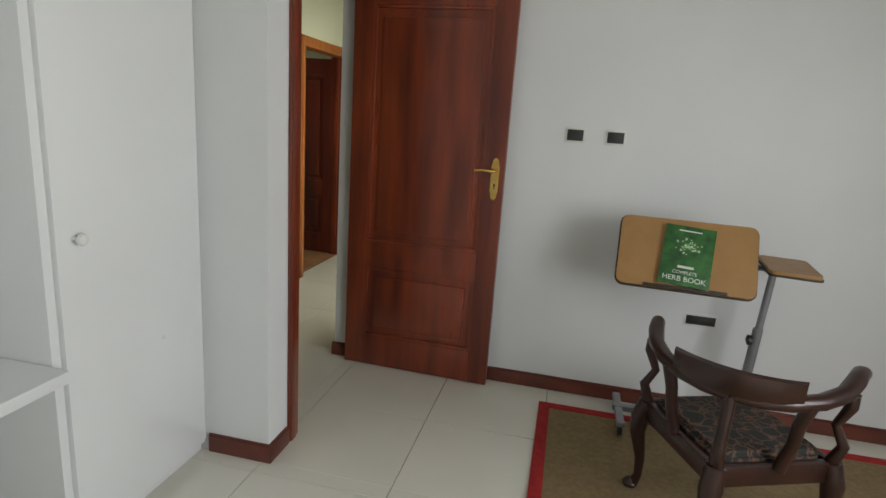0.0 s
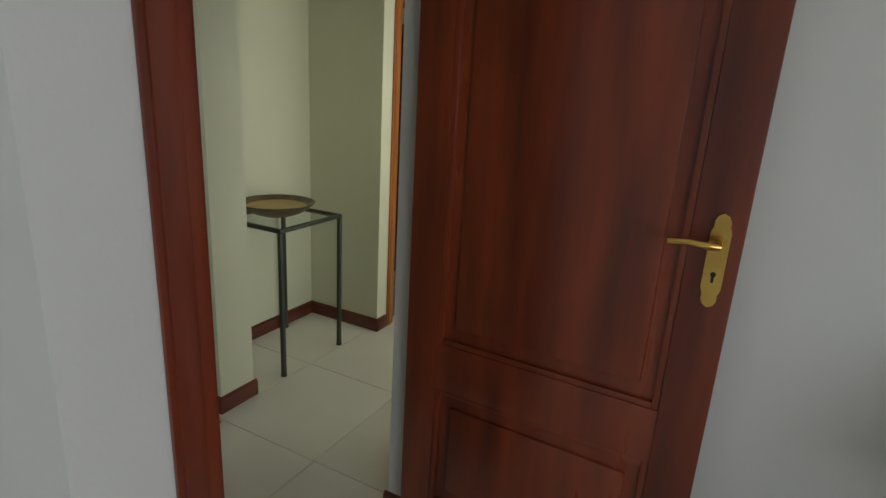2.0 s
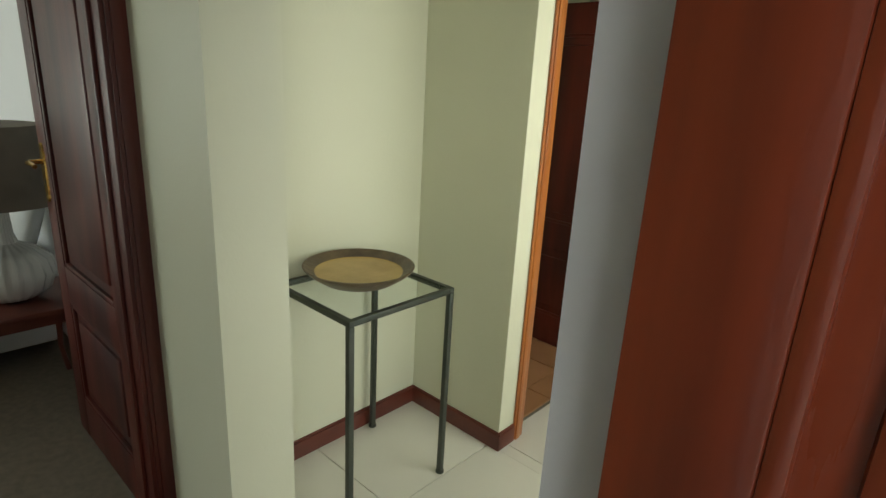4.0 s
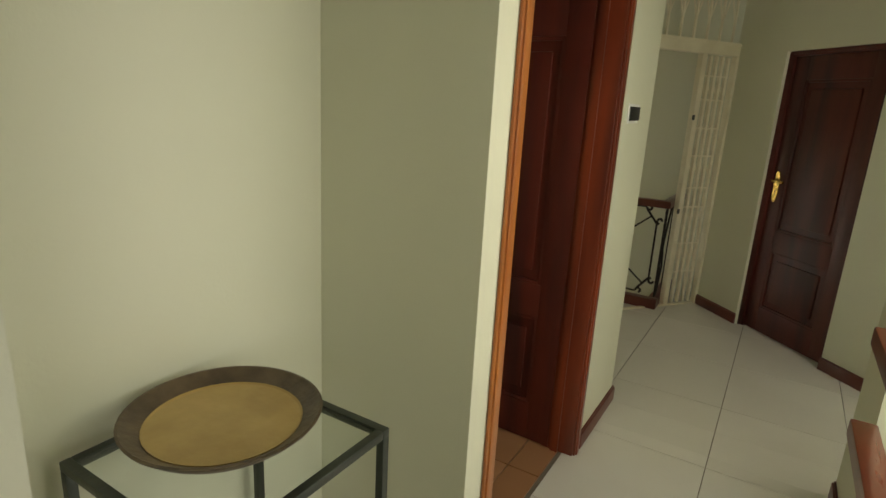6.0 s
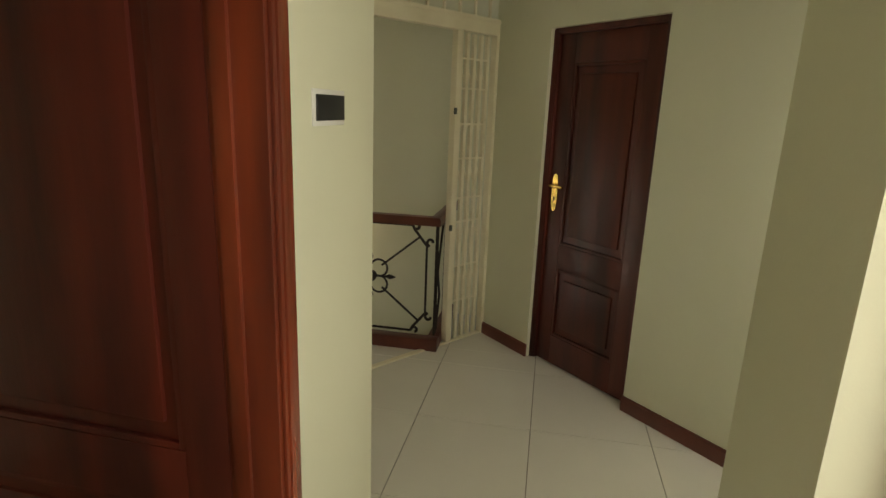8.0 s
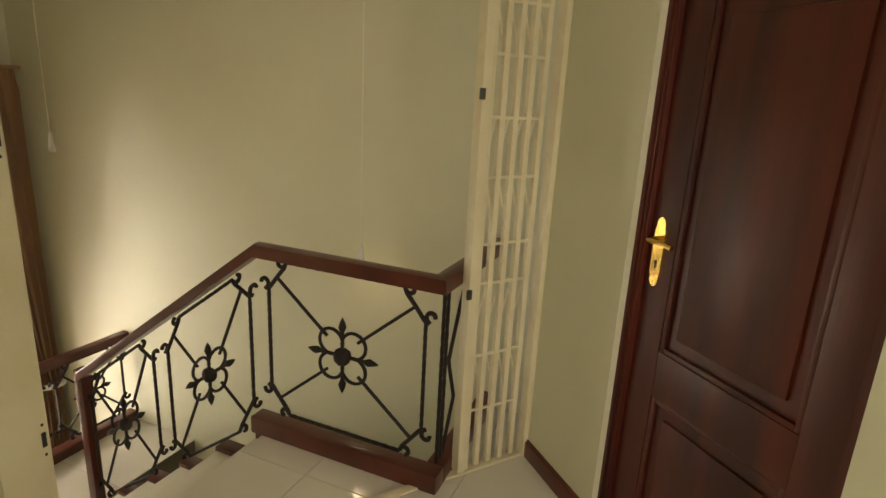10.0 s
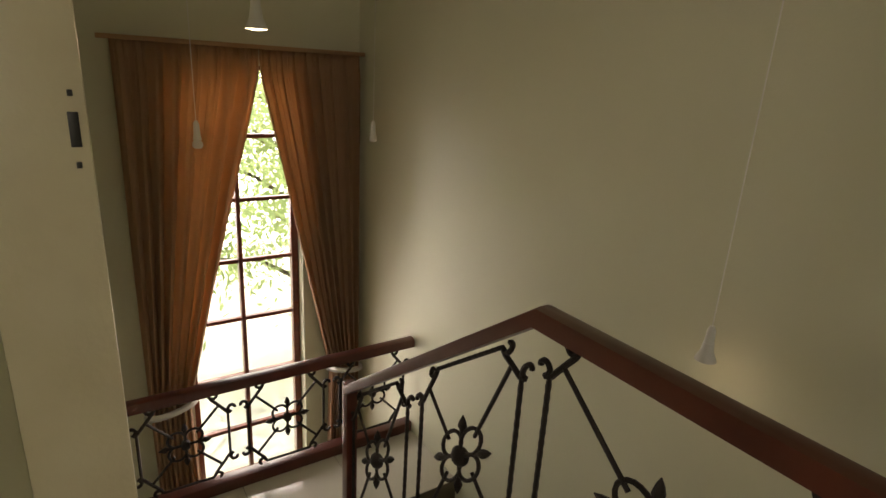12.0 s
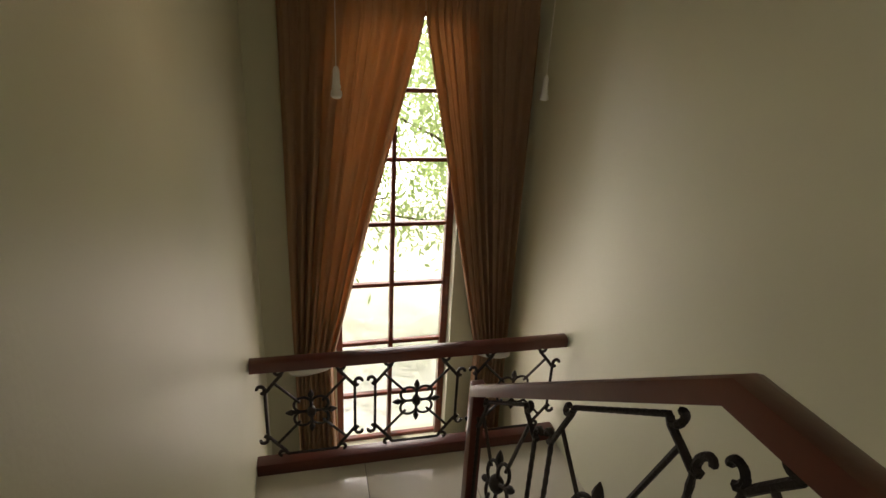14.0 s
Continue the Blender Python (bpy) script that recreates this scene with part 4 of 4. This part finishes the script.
panel(rail, pose(0.30, RY, 0.888 - 0.855 - S * 0.9775), 0.645, 0.815, S, 1.08)

wr = thing("window_railing", "wrought-iron railing with a wooden handrail before the tall window", "railing")
WX = -0.30
part("handrail", beam([(WX, 8.865, -0.215), (WX, 10.595, -0.215)], 0.075, 0.06), HANDRAIL, wr, "dark reddish wooden handrail")
part("curb", box(WX - 0.04, WX + 0.04, 8.862, 10.598, HALF, HALF + 0.075, None, 0.008), HANDRAIL, wr, "brown wooden curb")
for k in range(3):
    panel(wr, pose(WX, 8.875 + 0.572 * k, HALF + 0.085, 0, 0, 90), 0.572, 0.575, 0, 0.88)

# ---- sliding security gate ----
gm, GLEN = frame_on((1.70, 8.87), (2.75, 10.29))
gate = thing("security_gate", "cream enamelled folding steel security gate, pushed open", "gate")
gp = part("frame_post", box(1.702, 1.775, 8.73, 8.858, 0, 2.84, None, 0.005), GATEPAINT, gate)
for z in (0.62, 1.42):
    part("lock_slot", box(1.774, 1.777, 8.836, 8.848, z - 0.022, z + 0.022, None, 0.001), PLASTICB, gp, "dark lock slot")
    for dz in (-0.045, 0.045):
        part("screw_hole", box(1.774, 1.777, 8.839, 8.845, z + dz - 0.004, z + dz + 0.004, None, 0.001), PLASTICB, gp)
part("frame_post", box(GLEN - 0.03, GLEN - 0.002, -0.03, 0.02, 0, 2.06, gm, 0.004), GATEPAINT, gate)
part("track", box(0.0, GLEN - 0.03, -0.018, 0.018, 0.0, 0.012, gm, 0.002), GATEPAINT, gate, "cream floor track")
part("head_rail", box(0.0, GLEN - 0.002, -0.03, 0.03, 2.06, 2.16, gm, 0.006), GATEPAINT, gate)
part("head_rail", box(0.0, GLEN - 0.002, -0.036, 0.036, 2.135, 2.15, gm, 0.003), GATEPAINT, gate)
part("top_rail", box(0.0, GLEN - 0.002, -0.02, 0.02, 2.78, 2.84, gm, 0.006), GATEPAINT, gate)
n = 13
for k in range(n):
    s = 0.10 + (GLEN - 0.18) * k / (n - 1)
    part("transom_bar", box(s - 0.008, s + 0.008, -0.008, 0.008, 2.16, 2.78, gm, 0.002), GATEPAINT, gate)
    if k < n - 1:
        d = (GLEN - 0.18) / (n - 1)
        part("transom_arch", tube([gm @ Vector((s + 0.008, 0, 2.32)), gm @ Vector((s + d * 0.3, 0, 2.42)), gm @ Vector((s + d * 0.5, 0, 2.52)), gm @ Vector((s + d * 0.7, 0, 2.42)), gm @ Vector((s + d - 0.008, 0, 2.32))], 0.006, 6), GATEPAINT, gate)
LEAD = GLEN - 0.375
part("lead_post", box(LEAD, LEAD + 0.036, -0.026, 0.026, 0.02, 2.06, gm, 0.004), GATEPAINT, gate)
part("lead_post", box(LEAD + 0.04, LEAD + 0.058, -0.016, 0.016, 0.02, 2.06, gm, 0.003), GATEPAINT, gate)
for z in (0.83, 1.58):
    part("lock_lug", box(LEAD - 0.012, LEAD + 0.01, -0.034, -0.024, z - 0.02, z + 0.02, gm, 0.003), STEEL, gate, "small dark lock lug")
bars = [LEAD + 0.105 + 0.061 * k for k in range(4)]
for s in bars:
    part("upright", box(s - 0.012, s + 0.012, -0.014, 0.010, 0.025, 2.05, gm, 0.003), GATEPAINT, gate)
sl = [LEAD + 0.05] + bars
for a, b in zip(sl, sl[1:]):
    for z in (0.62, 1.33, 1.95):
        for dz in (1, -1):
            part("lattice_link", tube([gm @ Vector((a, 0.013, z)), gm @ Vector((a * 0.35 + b * 0.65, 0.015, z - dz * 0.14)), gm @ Vector((b, 0.013, z - dz * 0.20))], 0.006, 5), GATEPAINT, gate)
for k, z in enumerate((0.30, 0.55, 0.86, 1.02, 1.28, 1.50, 1.72, 1.90)):
    for a, b in zip(sl, sl[1:]):
        part("lattice_bar", box(a + 0.010, b - 0.010, -0.012, -0.004, z - 0.005, z + 0.005, gm, 0.001), GATEPAINT, gate)

# ---- stair window and curtains ----
sw = tagged(new("window_2"), "tall narrow stair window with dark red wooden glazing bars", "window", kind="structure")
Z0, Z1 = -1.64, 1.5
for y0, y1 in ((9.34, 9.39), (9.725, 9.755), (10.11, 10.16)):
    part("window_frame", box(-1.36, -1.30, y0, y1, Z0, Z1, None, 0.004), RAILRED, sw)
levels = [-1.625, -1.22, -0.765, -0.297, 0.155, 0.60, 1.04, 1.485]
for z in levels:
    for y0, y1 in ((9.39, 9.725), (9.755, 10.11)):
        part("glazing_bar", box(-1.35, -1.31, y0, y1, z - 0.014, z + 0.014, None, 0.003), RAILRED, sw)
for za, zb in zip(levels, levels[1:]):
    for y0, y1 in ((9.39, 9.725), (9.755, 10.11)):
        g = part("pane", box(-1.333, -1.328, y0, y1, za + 0.014, zb - 0.014, None, 0), GLASS, sw, smooth=False)
        g.visible_shadow = False


def curtain(outer, inner_top, inner_tie, bottom_in, side):
    """A pleated curtain, held back at the height of the tie."""
    c = thing("curtain", "peach cloth curtain tied back beside the tall window", "curtain", "curtains of the stair window")
    bm = bmesh.new()
    zt, zmeet, ztie, zb = 1.61, 1.44, -0.76, -2.75
    nu, nz = 120, 60
    rows = []
    rnd = random.Random(7 + side)
    ph = [rnd.uniform(0, 6) for _ in range(3)]
    for j in range(nz + 1):
        v = j / nz
        z = zt + (zb - zt) * v
        if z > ztie:
            f = max(0.0, (zmeet - z) / (zmeet - ztie))
            inner = inner_top + (inner_tie - inner_top) * (f ** 1.0)
            gather = 0.35 + 0.65 * f
        else:
            f = (ztie - z) / (ztie - zb)
            inner = inner_tie + (bottom_in - inner_tie) * min(1, f * 1.8)
            gather = 1.0 - 0.3 * f
        row = []
        for i in range(nu + 1):
            u = i / nu
            y = outer + (inner - outer) * u
            ang = u * math.tau * 8 + 0.8 * math.sin(u * 7 + ph[0]) + 0.25 * math.sin(z * 2 + ph[1])
            amp = (0.030 + 0.024 * gather) * (0.75 + 0.35 * math.sin(u * 13 + ph[2]))
            if z > zt - 0.10:
                amp *= 0.35
            row.append(bm.verts.new((-1.09 + amp * math.sin(ang) + 0.008 * math.sin(3 * ang + 1), y + 0.006 * math.cos(ang * 2), z)))
        rows.append(row)
    for a, b in zip(rows, rows[1:]):
        for i in range(nu):
            bm.faces.new((a[i], a[i + 1], b[i + 1], b[i]))
    o = part("drape", bm, CURTAIN, c)
    o.modifiers.new("cloth", "SOLIDIFY").thickness = 0.003
    ya, yb = sorted((outer, inner_tie))
    loop = [(-1.09 + 0.075 * math.cos(t), (ya + yb) / 2 + ((yb - ya) / 2 + 0.03) * math.sin(t), ztie + 0.03 * math.sin(t) * side * -1) for t in [k * math.tau / 20 for k in range(20)]]
    part("tie_back", tube(loop, 0.022, 6, True), LINENW, c, "pale cloth tie-back")
    return c


curtain(9.06, 9.862, 9.31, 9.34, -1)
curtain(10.55, 9.868, 10.33, 10.30, 1)
cr = thing("curtain_track", "slim curtain track above the tall window", "curtain track")
part("rail", box(-1.12, -1.06, 9.0, 10.58, 1.60, 1.625, None, 0.004), CURTAIN, cr)

# ---- lamps ----


def pendant(label, x, y, z, watts):
    p = thing("pendant_lamp", label, "lamp", "pendant lamps in the stairwell", pose(x, y, z))
    part("cord", tube([(0, 0, 0.08), (0, 0, TOP - z - 0.03)], 0.002, 6), PLASTICW, p, "thin white cord")
    part("ceiling_rose", lathe([(0.045, TOP - z - 0.025), (0.04, TOP - z - 0.01), (0.03, TOP - z - 0.001)], 20), PLASTICW, p)
    part("holder", lathe([(0.007, 0.085), (0.013, 0.07), (0.015, 0.02), (0.020, 0.0)], 18), PLASTICW, p)
    if watts:
        part("shade", lathe([(0.016, 0.03), (0.02, 0.0), (0.033, -0.03), (0.032, -0.031), (0.019, -0.002), (0.015, 0.028)], 24), PLASTICW, p)
        part("bulb", lathe([(0.022, -0.022), (0.031, -0.026), (0.031, -0.030), (0.012, -0.034)], 20), BULB, p, "glowing lamp face")
        d = bpy.data.lights.new("pendant_light", "POINT")
        d.energy, d.color, d.shadow_soft_size = watts, (1.0, 0.78, 0.5), 0.05
        o = new("pendant_light", d)
        o.location = (x, y, z - 0.09)
    else:
        part("bulb", lathe([(0.012, 0.0), (0.022, -0.012), (0.024, -0.030), (0.016, -0.040), (0.004, -0.042)], 16), PLASTICW, p, "unlit white bulb")
    return p


pendant("small white pendant spot lamp, lit", 0.851, 9.328, 1.64, 1.6)
pendant("unlit white pendant lamp on a thin cord", -0.55, 10.40, 1.13, 0)
pendant("unlit white pendant lamp on a thin cord", -0.159, 9.315, 1.165, 0)
pendant("small lit pendant spot lamp hanging close to the wall", 1.783, 10.42, 0.735, 0.12)

# ---- outdoors ----
bm = bmesh.new()
bmesh.ops.create_grid(bm, x_segments=40, y_segments=40, size=600)
bmesh.ops.transform(bm, matrix=Matrix.Translation((0, 0, -3.4)), verts=bm.verts[:])
tagged(part("ground", bm, GROUNDM), "pale sunlit paving and dry grass around the house", "ground", kind="structure")


def tree(x, y, h, seed, spread):
    t = thing("tree", "leafy green garden tree beyond the stair window", "tree", "garden trees", pose(x, y, -3.4))
    rnd = random.Random(seed)
    bm = tube([(0, 0, 0), (0.05, 0.04, h * 0.25), (-0.04, 0.1, h * 0.5), (0.06, 0.0, h * 0.8)], [0.16, 0.12, 0.09, 0.03], 10)
    tips = []
    for k in range(13):
        a, z0 = k * 2.4, h * (0.10 + 0.045 * k)
        l = spread * rnd.uniform(0.6, 1.0)
        p1 = Vector((math.cos(a) * l * 0.5, math.sin(a) * l * 0.5, z0 + l * 0.35))
        p2 = Vector((math.cos(a + 0.2) * l, math.sin(a + 0.2) * l, z0 + l * rnd.uniform(0.35, 0.7)))
        add_tube(bm, [(0, 0.03, z0), p1, p2], [0.05, 0.03, 0.01], 6)
        tips += [p1, p1.lerp(p2, 0.5), p2]
    part("trunk", bm, BARK, t)
    verts, faces = [], []
    for _ in range(6500):
        c = rnd.choice(tips) + Vector((rnd.gauss(0, 0.38), rnd.gauss(0, 0.38), rnd.gauss(0, 0.32)))
        a = Vector((rnd.gauss(0, 1), rnd.gauss(0, 1), rnd.gauss(0, 1))).normalized() * rnd.uniform(0.05, 0.10)
        b = a.orthogonal().normalized() * rnd.uniform(0.018, 0.035)
        i = len(verts)
        verts += [c - a, c + b, c + a, c - b]
        faces.append((i, i + 1, i + 2, i + 3))
    me = bpy.data.meshes.new("crown")
    me.from_pydata([tuple(v) for v in verts], [], faces)
    me.materials.append(LEAFGREEN)
    o = tagged(new("crown", me), kind="stuff")
    o.parent = t


tree(-6.4, 12.2, 5.8, 1, 2.5)
tree(-7.0, 8.7, 5.8, 2, 2.4)
tree(-9.4, 13.2, 6.2, 3, 2.6)
# glowing sheet added behind the trees; it also lights the stairwell
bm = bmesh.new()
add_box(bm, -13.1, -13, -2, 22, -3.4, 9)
tagged(part("backdrop", bm, BACKDROP_GLOW, smooth=False), "plain glowing backdrop that stands in for the bright outdoors", "backdrop", kind="structure")

# ---- floor tiles ----
FULL = {}


def tile_mesh(w, d, t, material, name):
    key = (round(w, 3), round(d, 3), t, name)
    if key not in FULL:
        bm = bmesh.new()
        add_box(bm, -w / 2, w / 2, -d / 2, d / 2, -t, 0)
        top = [f for f in bm.faces if f.normal.z > 0.5]
        bmesh.ops.bevel(bm, geom=list({e for f in top for e in f.edges}), offset=0.0012, segments=1, affect="EDGES")
        FULL[key] = finish(bm, name, material)
    return FULL[key]


def lay(regions, parent, gx, gy, px, py, joint, t, material):
    for x0, x1, y0, y1 in regions:
        for i in range(math.floor((x0 - gx) / px), math.ceil((x1 - gx) / px)):
            for j in range(math.floor((y0 - gy) / py), math.ceil((y1 - gy) / py)):
                a, b = max(x0, gx + i * px + joint / 2), min(x1, gx + (i + 1) * px - joint / 2)
                c, d = max(y0, gy + j * py + joint / 2), min(y1, gy + (j + 1) * py - joint / 2)
                if b - a > 0.02 and d - c > 0.02:
                    o = new("tile", tile_mesh(b - a, d - c, t, material, "tile"))
                    o.location = ((a + b) / 2, (c + d) / 2, 0)
                    o.parent = parent


lay(REGIONS, floor, GX, GY, PX, PY, 0.0035, 0.0079, TILE)
lay([(1.2, 2.55, 6.5, 8.0)], bathfloor, 0.0, 0.0, 0.3, 0.3, 0.005, 0.0119, BATHTILE)
